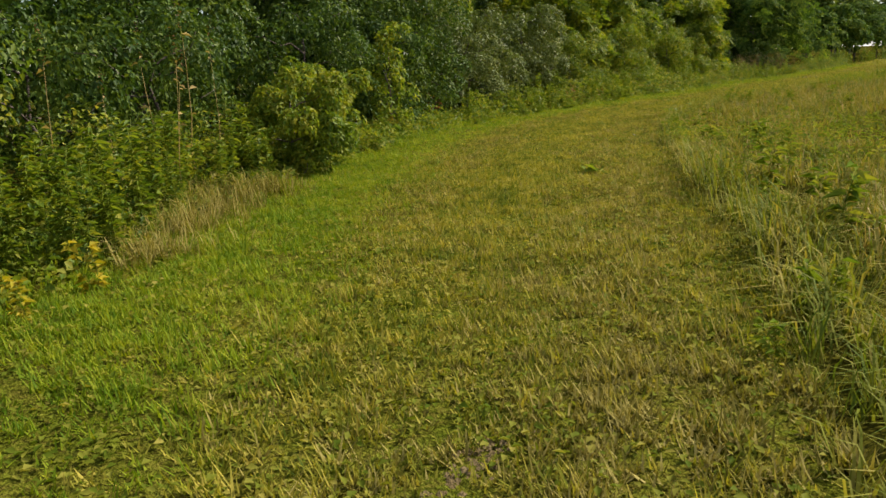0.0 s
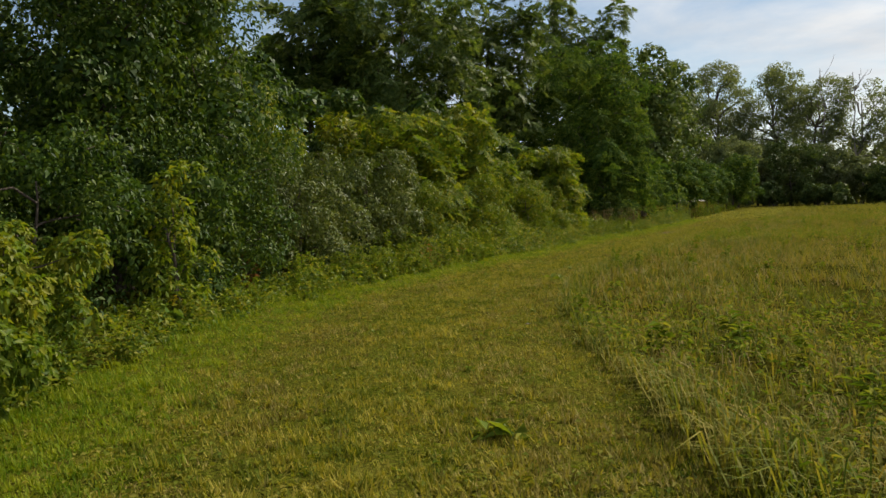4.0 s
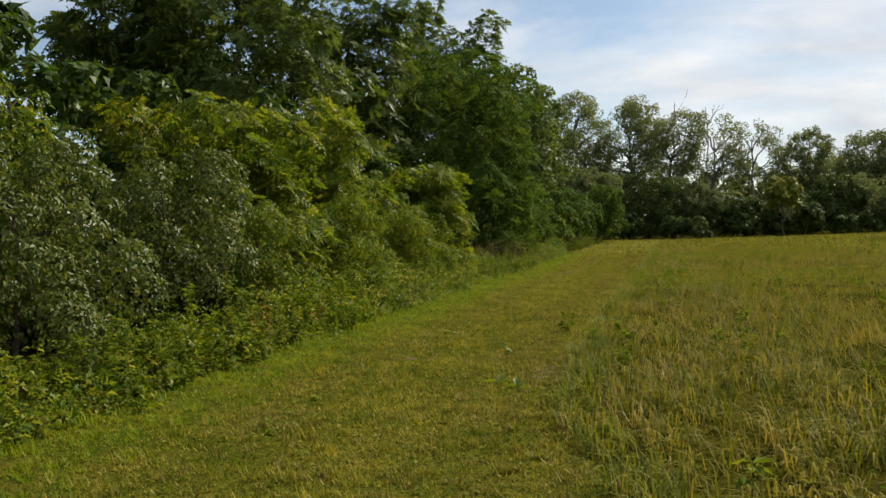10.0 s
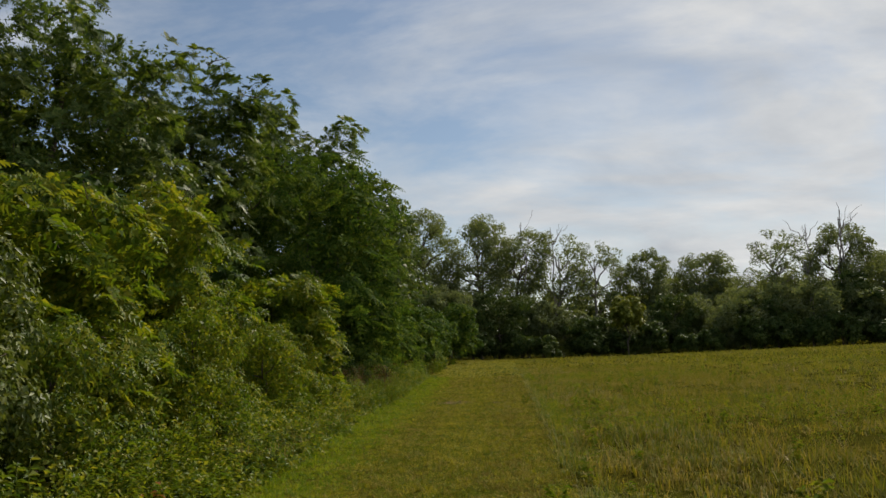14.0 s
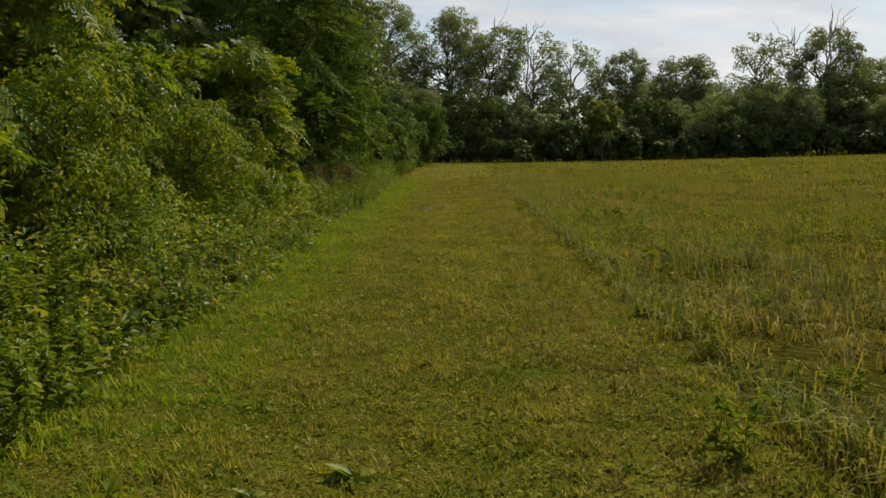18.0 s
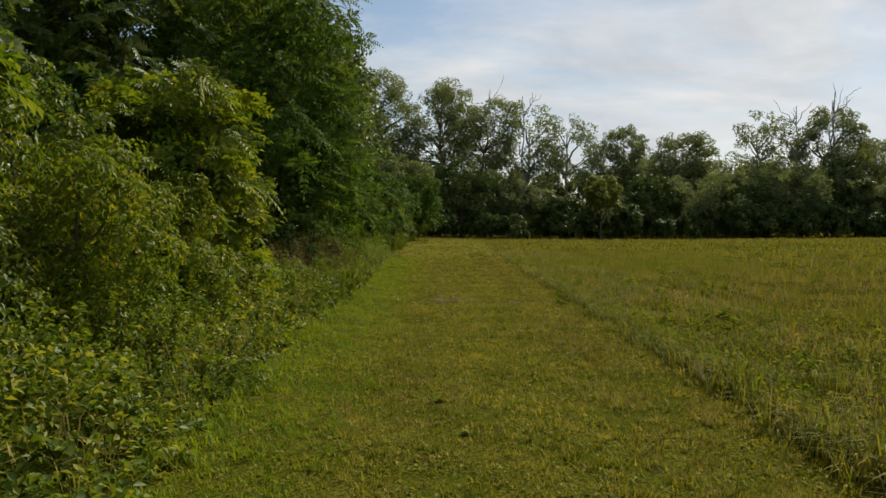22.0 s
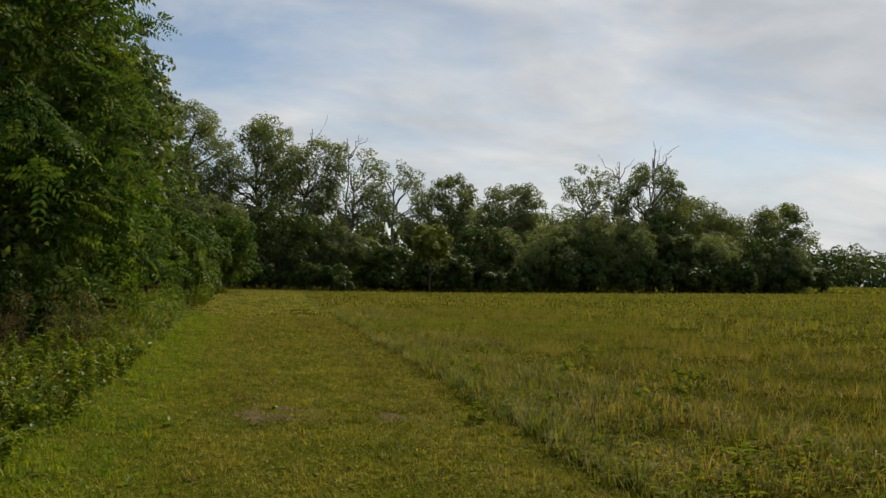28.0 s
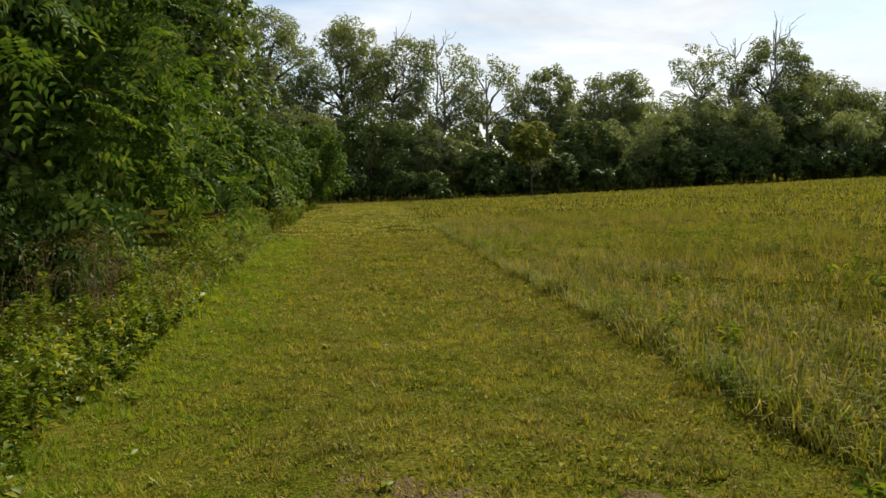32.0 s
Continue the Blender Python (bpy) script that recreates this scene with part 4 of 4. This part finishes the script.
def near_shrubs():
    S = "dense tangled green thicket at the foot of the hedge"
    for i, (x, y, h, r, mat) in enumerate(((-6.9, -0.4, 1.9, 1.3, "cherry"), (-8.2, 2.2, 2.0, 1.4, "thicket"), (-9.6, 4.7, 2.1, 1.4, "cherry"), (-10.6, 7.0, 2.3, 1.4, "cherry"),
                                           (-11.3, 10.6, 2.5, 1.4, "cherry"), (-12.7, 15.2, 2.9, 1.4, "cherry"))):
        tree("shrub", x, y, h, r, mat, S, "shrub", leaves=8500, size=0.072, count=22, low=0.15, seed=40 + i, twigs=1, group="thicket shrubs", shape="airy", squash=0.8, tight=0.6)
    for i, (x, y, h, r) in enumerate(((-8.75, 8.35, 1.35, 0.75), (-8.0, 7.2, 1.3, 0.75))):
        tree("shrub", x, y, h, r, "sumac", "low yellow-green bush at the edge of the mown track", "shrub", leaves=6000, size=0.065, count=11, low=0.1, seed=47 + i, twigs=2, group="yellow-green bushes", shape="airy", tight=0.6)
    tree("sapling", -10.45, 11.9, 2.1, 0.5, "sumac", "slender yellow-green sapling in front of the hedge", "sapling", leaves=1500, size=0.085, count=12, low=0.2, seed=51, twigs=2, tip=0.6, subs=5, tight=0.75)
    tree("shrub", -13.2, 18.2, 2.75, 1.6, "olive", "grey-green shrub with silvery leaves", "shrub", leaves=15000, size=0.068, count=14, low=0.4, seed=52, twigs=2, group="grey shrubs", tip=0.3)
    tree("shrub", -13.7, 21.7, 2.9, 1.5, "olive", "grey-green shrub with a dark hollow beneath", "shrub", leaves=12000, size=0.07, count=12, low=0.75, seed=53, twigs=2, group="grey shrubs", tip=0.3)
    tree("sumac", -15.1, 25.4, 4.3, 2.5, "sumac", "yellow-green sumac with layered compound leaves", "shrub", leaves=3000, size=0.36, style="pinnate", count=26, low=0.6, seed=54, twigs=1, group="sumacs", tip=0.2, pairs=5, squash=0.6, dense=6000)
    tree("sumac", -15.6, 29.4, 4.8, 2.7, "sumac", "tall yellow-green sumac with a flat layered top", "shrub", leaves=3400, size=0.36, style="pinnate", count=28, low=0.6, seed=55, twigs=1, group="sumacs", tip=0.2, pairs=5, squash=0.6, dense=6000)
    tree("shrub", -13.6, 25.6, 2.1, 1.2, "sumac", S, "shrub", leaves=9000, size=0.07, count=11, low=0.2, seed=56, twigs=1, group="thicket shrubs")
    tree("shrub", -14.2, 30.4, 2.9, 1.4, "thicket", "olive-brown leafy shrub beside the sumac", "shrub", leaves=12000, size=0.075, count=12, low=0.2, seed=57, twigs=1, group="thicket shrubs")
    tree("shrub", -15.0, 33.6, 3.4, 1.6, "thicket", S, "shrub", leaves=12000, size=0.08, count=12, low=0.2, seed=58, twigs=1, group="thicket shrubs")
    for i, (x, y, h, r, mat) in enumerate(((-13.1, 23.5, 2.1, 1.2, "thicket"), (-13.2, 27.7, 2.5, 1.3, "sumac"), (-13.4, 32.0, 2.3, 1.2, "sumac"), (-13.6, 34.7, 2.1, 1.1, "sumac"))):
        tree("shrub", x, y, h, r, mat, "leafy shrub filling the hedge's sunny face", "shrub", leaves=11000, size=0.058, count=12, low=0.2, seed=62 + i, twigs=1, group="thicket shrubs", dense=1200)
    tree("sumac", -14.15, 36.7, 3.9, 1.95, "sumac", "rounded bush with hanging compound leaves catching the sun", "shrub", leaves=3000, size=0.34, style="pinnate", count=26, low=0.4, seed=59, twigs=2, tip=0.4, pairs=5, squash=0.65, dense=3000)
    # backing shrubs added inside the hedge; dark leaves stand in for its shaded depth
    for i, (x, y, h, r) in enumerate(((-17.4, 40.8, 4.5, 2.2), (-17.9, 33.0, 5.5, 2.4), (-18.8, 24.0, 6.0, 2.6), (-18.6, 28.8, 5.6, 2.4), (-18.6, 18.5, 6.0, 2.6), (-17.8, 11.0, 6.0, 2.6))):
        tree("shrub", x, y, h, r, "cherry", "added dark-leaved shrub standing in for shade inside the hedge", "shrub", leaves=6000, size=0.22, count=11, low=0.3, seed=70 + i, group="inner shrubs", tip=0.3, single=True)
    # low shrubs added as dark fill where hollows and the walnut's underside lie in shade
    for i, (x, y, h, r) in enumerate(((-15.3, 48.4, 2.0, 1.6), (-16.7, 46.6, 2.4, 1.8), (-17.8, 44.0, 2.6, 2.0), (-12.0, 13.4, 2.3, 1.35), (-14.7, 19.9, 1.5, 1.1), (-14.9, 22.6, 1.7, 1.2), (-14.2, 21.2, 0.9, 0.8), (-14.6, 40.6, 0.8, 0.8), (-15.1, 48.4, 1.0, 1.0))):
        tree("shrub", x, y, h, r, "cherry", "low added shrub, its dark leaves standing in for deep hedge shade", "shrub", leaves=4200, size=0.085, count=10, low=0.1, seed=90 + i, group="low shaded shrubs", tip=0.2, dense=1500)
    for i, (x, y, h, r) in enumerate(((-15.7, 62.0, 4.0, 2.2), (-15.9, 69.0, 4.6, 2.3), (-15.9, 77.0, 5.2, 2.6), (-15.8, 85.5, 4.6, 2.5), (-14.8, 95.0, 5.8, 3.0))):
        tree("shrub", x, y, h, r, "walnut", "rounded dark green shrub along the track", "shrub", leaves=9000, size=0.20, count=12, low=0.3, seed=80 + i, group="shrubs beyond the walnut", single=True, shape="round")
    for i in range(13):
        x, y = -28.0 - 3.0 * (i % 3), -4 + 7.5 * i
        tree("tree", x, y, 8.5 + 1.2 * (i % 4), 4.4, "wood", "dark woodland tree deep behind the hedge", leaves=2400, size=0.45, count=12, low=0.5, seed=100 + i, group="woodland trees", tip=0.25, single=True)


# ---- the far line of trees ----
def far_trees():
    g = np.random.default_rng(5)
    F = "distant tree of the far woodland edge"
    tall = ((-21.0, 127, 20.4, 5.0, 11000), (-13.4, 125, 18.8, 4.9, 11000), (-8.0, 124, 16.8, 4.2, 8000), (9.0, 126, 13.4, 3.4, 7000), (16.6, 128, 12.9, 3.9, 9000),
            (27.0, 128, 9.6, 3.6, 5000), (39.6, 127, 11.6, 4.4, 7500), (44.4, 128, 9.4, 4.0, 6000), (48.6, 122, 10.6, 4.0, 8000), (-26.5, 126, 16.5, 4.8, 6000), (12.6, 131, 10.2, 3.4, 4500), (21.2, 131, 9.8, 3.4, 4500), (30.2, 130, 8.6, 3.0, 4000))
    # trees with the "far" leaves carry the painted haze in their colour
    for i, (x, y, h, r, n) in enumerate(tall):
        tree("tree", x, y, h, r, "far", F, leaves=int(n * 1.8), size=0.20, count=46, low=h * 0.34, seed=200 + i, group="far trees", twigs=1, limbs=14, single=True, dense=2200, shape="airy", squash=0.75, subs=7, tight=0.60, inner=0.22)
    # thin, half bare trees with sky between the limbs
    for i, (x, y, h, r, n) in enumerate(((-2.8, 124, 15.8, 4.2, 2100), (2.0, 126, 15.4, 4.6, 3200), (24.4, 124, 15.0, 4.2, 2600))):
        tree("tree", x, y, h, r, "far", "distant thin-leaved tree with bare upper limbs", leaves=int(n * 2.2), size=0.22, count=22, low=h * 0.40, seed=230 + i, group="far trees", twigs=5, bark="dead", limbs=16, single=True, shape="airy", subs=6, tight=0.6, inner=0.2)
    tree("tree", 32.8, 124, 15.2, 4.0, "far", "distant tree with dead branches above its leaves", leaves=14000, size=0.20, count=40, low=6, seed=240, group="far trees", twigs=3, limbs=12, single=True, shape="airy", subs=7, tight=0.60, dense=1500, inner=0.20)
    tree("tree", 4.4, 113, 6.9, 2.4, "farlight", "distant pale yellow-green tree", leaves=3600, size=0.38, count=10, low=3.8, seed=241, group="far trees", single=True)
    for i in range(26):
        x = -18.5 + 2.62 * i + g.uniform(-0.6, 0.6)
        y = 116 + g.uniform(-1.5, 3) + (1 if i > 3 else -4)
        h = np.interp(x, (-18, -13.7, -9.6, -4.2, -1, 4, 8.5, 12, 18, 22, 31, 37, 43, 50, 55), (10.6, 9.0, 8.8, 6.8, 5.2, 4.8, 7.6, 8.8, 7.9, 8.5, 9.6, 7.6, 6.4, 5.6, 4.6)) * g.uniform(0.70, 1.0)
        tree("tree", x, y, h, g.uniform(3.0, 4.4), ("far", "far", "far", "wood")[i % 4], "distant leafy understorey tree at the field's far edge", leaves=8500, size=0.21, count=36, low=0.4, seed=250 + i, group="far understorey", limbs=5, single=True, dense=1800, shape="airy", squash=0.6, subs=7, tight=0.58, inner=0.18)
    # the darker "wood" leaves paint the shade along the foot of the far trees
    for i in range(17):
        x = -12.0 + 3.75 * i + g.uniform(-1.2, 1.2)
        h = g.uniform(2.2, 4.6)
        tree("shrub", x, 112.5 + g.uniform(-1, 1) + (1 if i > 2 else -3), h, g.uniform(1.6, 2.6), "wood", "distant shrub at the field's far edge, dark leaves standing in for shade", "shrub", leaves=4200, size=0.24, count=9, low=0.0, seed=300 + i, group="far shrubs", limbs=3, single=True, shape="round")
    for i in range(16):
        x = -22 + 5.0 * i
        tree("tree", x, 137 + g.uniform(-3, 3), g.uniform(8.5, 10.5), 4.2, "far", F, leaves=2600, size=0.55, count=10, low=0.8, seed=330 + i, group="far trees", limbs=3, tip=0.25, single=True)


def dead_snag(x, y, h, seed, lean):
    """A bare dead trunk with broken limbs."""
    g = np.random.default_rng(seed)
    root = thing("dead_tree", x, y, ground_z(x, y), "bare grey dead tree trunk with broken limbs", "dead tree", "dead trees")
    line = bent((0, 0, -0.1), (lean, 0, h), 0.03, 8)
    v, f = tube(line, np.linspace(0.17, 0.04, 8), 6)
    part("trunk", mesh_of("trunk", v, f, M["dead"]), root)
    for i in range(10):
        k = int(g.integers(4, 8)) if i else 7
        d = np.array([g.normal(0, 1), g.normal(0, 1), g.uniform(0.9, 2.0)])
        v, f = tube(bent(line[k - 1], line[k - 1] + d / np.linalg.norm(d) * h * g.uniform(0.12, 0.28), 0.14, 6), np.linspace(0.06, 0.018, 6), 5)
        part("limb", mesh_of("limb", v, f, M["dead"]), root)


def distant_woods():
    """A low wooded skyline far beyond the field."""
    blobs = []
    g = np.random.default_rng(77)
    for i in range(80):
        x = 52 + 3.6 * i + g.uniform(-2, 2)
        blobs.append((x, 300 + 0.12 * (x - 100) + g.uniform(-8, 8), 7.0 + g.uniform(0, 5.0), g.uniform(4.5, 7), 0.9))
        blobs.append((x + 2, 294 + 0.12 * (x - 100), 3.0, 5.5, 0.9))
    v, f = broad_crown(blobs, 42000, 1.15, 9, single=True)
    v[:, 2] = np.maximum(v[:, 2], -0.2) + ground_z(v[:, 0], v[:, 1])
    tagged(new("distant_woods", mesh_of("distant_woods", v, f, M["wood"])), "hazy wooded skyline far beyond the field", "woods", kind="stuff")


near_trees()
near_shrubs()
far_trees()
for spec in ((29.4, 124.0, 15.6, 401, -0.5), (28.8, 122.0, 10.5, 402, -0.9), (32.0, 122.0, 16.9, 403, 0.5), (33.0, 122.6, 16.0, 404, -0.5), (-7.0, 123.0, 17.8, 405, -0.6), (-3.4, 122.0, 16.8, 406, -0.4)):
    dead_snag(*spec)
distant_woods()


# ---- herbs at the foot of the hedge, and weeds in the field ----
def herb_kind(name, h, nleaf, size, mat, stems, label, category="weed", toothed=0.55, spread=0.16, top="", droop=0.3):
    """A leafy herb: stems as one part each, and its leaves."""
    root = thing(name, 0, 0, -50, label, category)
    pts, dirs = [], []
    for s in range(stems):
        a = rng.uniform(0, 6.3)
        tip = np.array([np.cos(a) * spread * rng.uniform(0.3, 1), np.sin(a) * spread * rng.uniform(0.3, 1), h * rng.uniform(0.75, 1.05)])
        line = bent((tip[0] * 0.3, tip[1] * 0.3, -0.03), tip, 0.05, 5)
        v, f = tube(line, np.linspace(0.0025 + 0.003 * h, 0.0018, 5), 4)
        part("stem", mesh_of("stem", v, f, M["herb"] if mat not in ("straw", "brown") else M[mat]), root)
        for k in range(nleaf):
            t = rng.uniform(0.03, 1.0)
            i = min(int(t * 4), 3)
            q = line[i] + (line[i + 1] - line[i]) * (t * 4 - i)
            b = rng.uniform(0, 6.3)
            pts.append(q)
            dirs.append((np.cos(b), np.sin(b), rng.uniform(-0.1, 0.7)))
    pts, dirs = np.array(pts), np.array(dirs)
    n = len(pts)
    ln = size * rng.uniform(0.6, 1.3, n)
    v, f = leaves_at(pts, dirs, np.array([0, 0, 1.0]) + rng.normal(0, 0.3, (n, 3)), ln, ln * toothed, sag=droop)
    part("leaves", mesh_of("leaves", v, f, M[mat]), root)
    if top:
        k = 24 * stems
        c = np.array([0, 0, h])
        p = c + rng.normal(0, 1, (k, 3)) * np.array([spread * 0.4, spread * 0.4, h * 0.09])
        v, f = leaves_at(p, rng.normal(0, 1, (k, 3)) + np.array([0, 0, 1.0]), rng.normal(0, 1, (k, 3)), 0.03, 0.012)
        part("seed_head", mesh_of("seed_head", v, f, M[top]), root)["kind"] = "stuff"
    return root


def scatter(kinds, places, group):
    for x, y, k, s in places:
        src = kinds[int(k) % len(kinds)]
        ob = copy_thing(src, pose(x, y, ground_z(x, y) - 0.01, rng.uniform(-7, 7), rng.uniform(-7, 7), rng.uniform(0, 360)))
        ob.scale = (s, s, s * rng.uniform(0.85, 1.15))
        ob["group"] = group


def remove_thing(ob):
    for o in (*ob.children_recursive, ob):
        bpy.data.objects.remove(o)


def herbs():
    broad = [herb_kind("leafy_herb", 0.55, 46, 0.075, "herb", 3, "leafy green herb with broad drooping leaves at the hedge's foot", spread=0.22),
             herb_kind("leafy_herb", 0.45, 40, 0.08, "sumac", 4, "low bushy green herb at the hedge's foot", spread=0.25),
             herb_kind("upright_herb", 0.80, 48, 0.085, "thicket", 3, "upright green herb with narrow leaves", spread=0.2, toothed=0.3),
             herb_kind("bramble", 0.65, 36, 0.085, "thicket", 4, "arching bramble with broad toothed leaves", spread=0.4, toothed=0.7),
             herb_kind("goldenrod", 0.95, 70, 0.085, "sumac", 3, "tall goldenrod-like herb with many narrow leaves", spread=0.12, toothed=0.25)]
    places = []
    for y in np.arange(0.5, 62, 0.17):
        for _ in range(1):
            d = rng.uniform(-0.05, 1.6) * bank(y)
            if rng.random() > bank(y) + 0.1:
                continue
            small = np.clip(0.45 + d * 0.55, 0.4, 1.15)
            places.append((left_edge(y) - 0.15 - d, y + rng.uniform(-0.15, 0.15), rng.integers(0, 5), small * rng.uniform(0.8, 1.2)))
    scatter(broad, places, "herbs along the hedge")
    front = []
    for lo, hi, n in ((17.0, 24.5, 56), (37.5, 47.0, 76), (9.5, 15.0, 14)):
        for _ in range(n):
            y = rng.uniform(lo, hi)
            front.append((left_edge(y) - rng.uniform(0.05, 1.3), y, (1, 0, 4, 1)[int(rng.integers(0, 4))], rng.uniform(0.55, 0.95)))
    for _ in range(90):
        y = rng.uniform(0.8, 8.6)
        front.append((left_edge(y) - rng.uniform(0.15, 1.7), y, (4, 2, 4, 1, 0)[int(rng.integers(0, 5))], rng.uniform(0.7, 1.15)))
    scatter(broad, front, "herbs along the hedge")
    far = []
    for y in np.arange(62, 98, 0.8):
        far.append((left_edge(y) - rng.uniform(0.1, 1.2), y, rng.integers(0, 5), rng.uniform(1.0, 1.5)))
    scatter(broad, far, "herbs along the hedge")
    dry = [herb_kind("dry_weed", 0.9, 6, 0.06, "brown", 5, "brown dry weed stalks with seed heads", spread=0.25, top="brown", toothed=0.2),
           herb_kind("dry_weed", 0.75, 8, 0.05, "brown", 4, "dry brown weed stalks at the hedge's foot", spread=0.3, top="brown", toothed=0.2)]
    places = [(-13.0 - rng.uniform(-0.2, 0.7), y, i, rng.uniform(0.7, 1.15)) for i, y in enumerate(np.arange(39.4, 48.5, 0.3))]
    places += [(-14.0 - rng.uniform(0.0, 1.6), y, i, rng.uniform(0.7, 1.2)) for i, y in enumerate(np.arange(40.5, 50, 0.45))]
    scatter(dry, places, "dry weeds")
    red = [herb_kind("red_leaved_sumac", 0.7, 30, 0.10, "red", 2, "small plant with reddened autumn leaves", spread=0.2)]
    scatter(red, [(-11.9, 15.0, 0, 1.0), (-11.6, 20.9, 0, 0.8), (-11.4, 22.3, 0, 0.7)], "reddened plants")
    yel = [herb_kind("yellowing_plant", 0.5, 26, 0.11, "yellow", 2, "plant with broad yellowing leaves", spread=0.2)]
    scatter(yel, [(-4.75, 2.6, 0, 0.7), (-4.4, 1.95, 0, 0.6), (-8.6, 7.4, 0, 0.5), (-10.2, 11.8, 0, 0.7)], "yellowing plants")
    stalk = [herb_kind("tall_stalk", 2.0, 8, 0.10, "straw", 1, "tall pale dry weed stalk with a reddish seed head", spread=0.06, top="red", toothed=0.3)]
    scatter(stalk, [(-7.3, 5.0, 0, 0.85), (-7.6, 5.1, 0, 0.8), (-7.7, 5.5, 0, 0.9), (-7.0, 4.2, 0, 0.7), (-7.9, 6.0, 0, 0.8), (-6.6, 3.4, 0, 0.75), (-8.1, 5.4, 0, 0.95)], "tall stalks")
    big = [herb_kind("burdock", 0.30, 12, 0.14, "broadleaf", 2, "low plant with large dark green leaves at the mown edge", spread=0.16, toothed=0.72, droop=0.45),
           herb_kind("burdock", 0.24, 11, 0.12, "broadleaf", 2, "low plant with broad rounded leaves at the mown edge", spread=0.14, toothed=0.8, droop=0.4)]
    spots = [(-11.45, 25.7), (-11.7, 26.1), (-11.45, 26.4), (-11.9, 26.6), (-11.9, 27.9), (-12.1, 28.3), (-11.75, 28.5), (-11.6, 24.9), (-11.8, 24.4), (-12.2, 25.4), (-11.5, 25.2),
             (-11.4, 18.2), (-11.2, 17.4), (-11.6, 19.0), (-11.5, 17.8), (-12.2, 39.8), (-12.4, 40.6), (-12.6, 41.3), (-9.6, 10.9), (-10.0, 11.4)]
    scatter(big, [(x, y, i, rng.uniform(0.8, 1.25)) for i, (x, y) in enumerate(spots)], "broad-leaved plants")
    weed = [herb_kind("field_weed", 0.45, 24, 0.15, "weed", 2, "upright field weed with long pointed leaves", spread=0.12, toothed=0.28),
            herb_kind("field_weed", 0.38, 26, 0.10, "weed", 3, "bushy field weed with pointed leaves", spread=0.16, toothed=0.4),
            herb_kind("milkweed", 0.55, 16, 0.17, "weed", 1, "upright weed with broad pale leaves", spread=0.05, toothed=0.45)]
    places = [(-2.2, 7.68, 0, 1.0), (-1.28, 5.82, 0, 1.15), (-1.45, 6.3, 0, 0.8), (-0.85, 3.95, 1, 0.8), (-0.95, 3.35, 1, 0.5), (-3.5, 11.7, 0, 0.9), (-7.0, 20.35, 0, 0.7), (-6.6, 20.6, 1, 0.7), (-7.6, 22.7, 1, 0.8), (-4.86, 44.2, 2, 1.1), (-7.8, 39.6, 1, 0.85), (-6.2, 41.6, 2, 1.0),
              (-6.25, 35.2, 1, 1.2), (-7.2, 42.6, 0, 0.8), (-4.6, 41.4, 1, 1.1)]
    for _ in range(270):
        y = rng.uniform(2, 62)
        places.append((right_edge(y) + 0.25 + rng.random() ** 1.5 * 13, y, rng.integers(0, 3), rng.uniform(0.35, 0.8)))
    scatter(weed, places, "field weeds")
    flat = [herb_kind("plantain", 0.05, 14, 0.11, "herb", 1, "flat dark green rosette in the mown grass", spread=0.01, toothed=0.5, droop=0.1),
            herb_kind("clover_tuft", 0.07, 24, 0.05, "weed", 4, "small clover tuft in the mown grass", spread=0.08, toothed=0.8, droop=0.1)]
    places = [(-4.3, 8.4, 0, 1.5), (-4.5, 8.45, 0, 1.4), (-9.3, 22.5, 0, 1.2), (-7.7, 18.6, 0, 1.4), (-7.5, 18.5, 0, 1.2), (-8.0, 20.7, 0, 1.0), (-10.9, 39.5, 0, 1.0), (-12.4, 47.8, 0, 1.6)]
    for _ in range(80):
        y = rng.uniform(2, 52)
        places.append((left_edge(y) + 0.4 + rng.random() * (right_edge(y) - left_edge(y) - 0.5), y, rng.integers(0, 2), rng.uniform(0.4, 0.8)))
    scatter(flat, places, "low plants in the track")
    stalks = [herb_kind("dark_stalk", 1.0, 3, 0.05, "walnut", 4, "dark weed stalks against the far trees", spread=0.5, top="walnut", toothed=0.2)]
    scatter(stalks, [(-6 + 0.62 * i, 108 + rng.uniform(-2, 2), 0, rng.uniform(0.7, 1.3)) for i in range(100)], "stalks at the field's far edge")
    for k in (*broad, *big, *dry, *red, *yel, *stalk, *weed, *flat, *stalks):
        remove_thing(k)


herbs()


def stone(x, y, s):
    bm = bmesh.new()
    bmesh.ops.create_icosphere(bm, subdivisions=2, radius=s)
    for v in bm.verts:
        v.co *= 1 + 0.22 * noise.noise(v.co * (2.2 / s))
        v.co.z *= 0.6
    me = bpy.data.meshes.new("stone")
    bm.to_mesh(me)
    bm.free()
    me.materials.append(M["stone"])
    ob = tagged(new("stone", me), "small pale stone lying in the mown grass", "stone", "stones")
    ob.matrix_basis = pose(x, y, ground_z(x, y) + s * 0.35, 0, 0, x * 90)


for spec in ((-5.97, 12.93, 0.035), (-8.9, 45.2, 0.03), (-9.9, 44.3, 0.03), (-6.95, 20.2, 0.025)):
    stone(*spec)
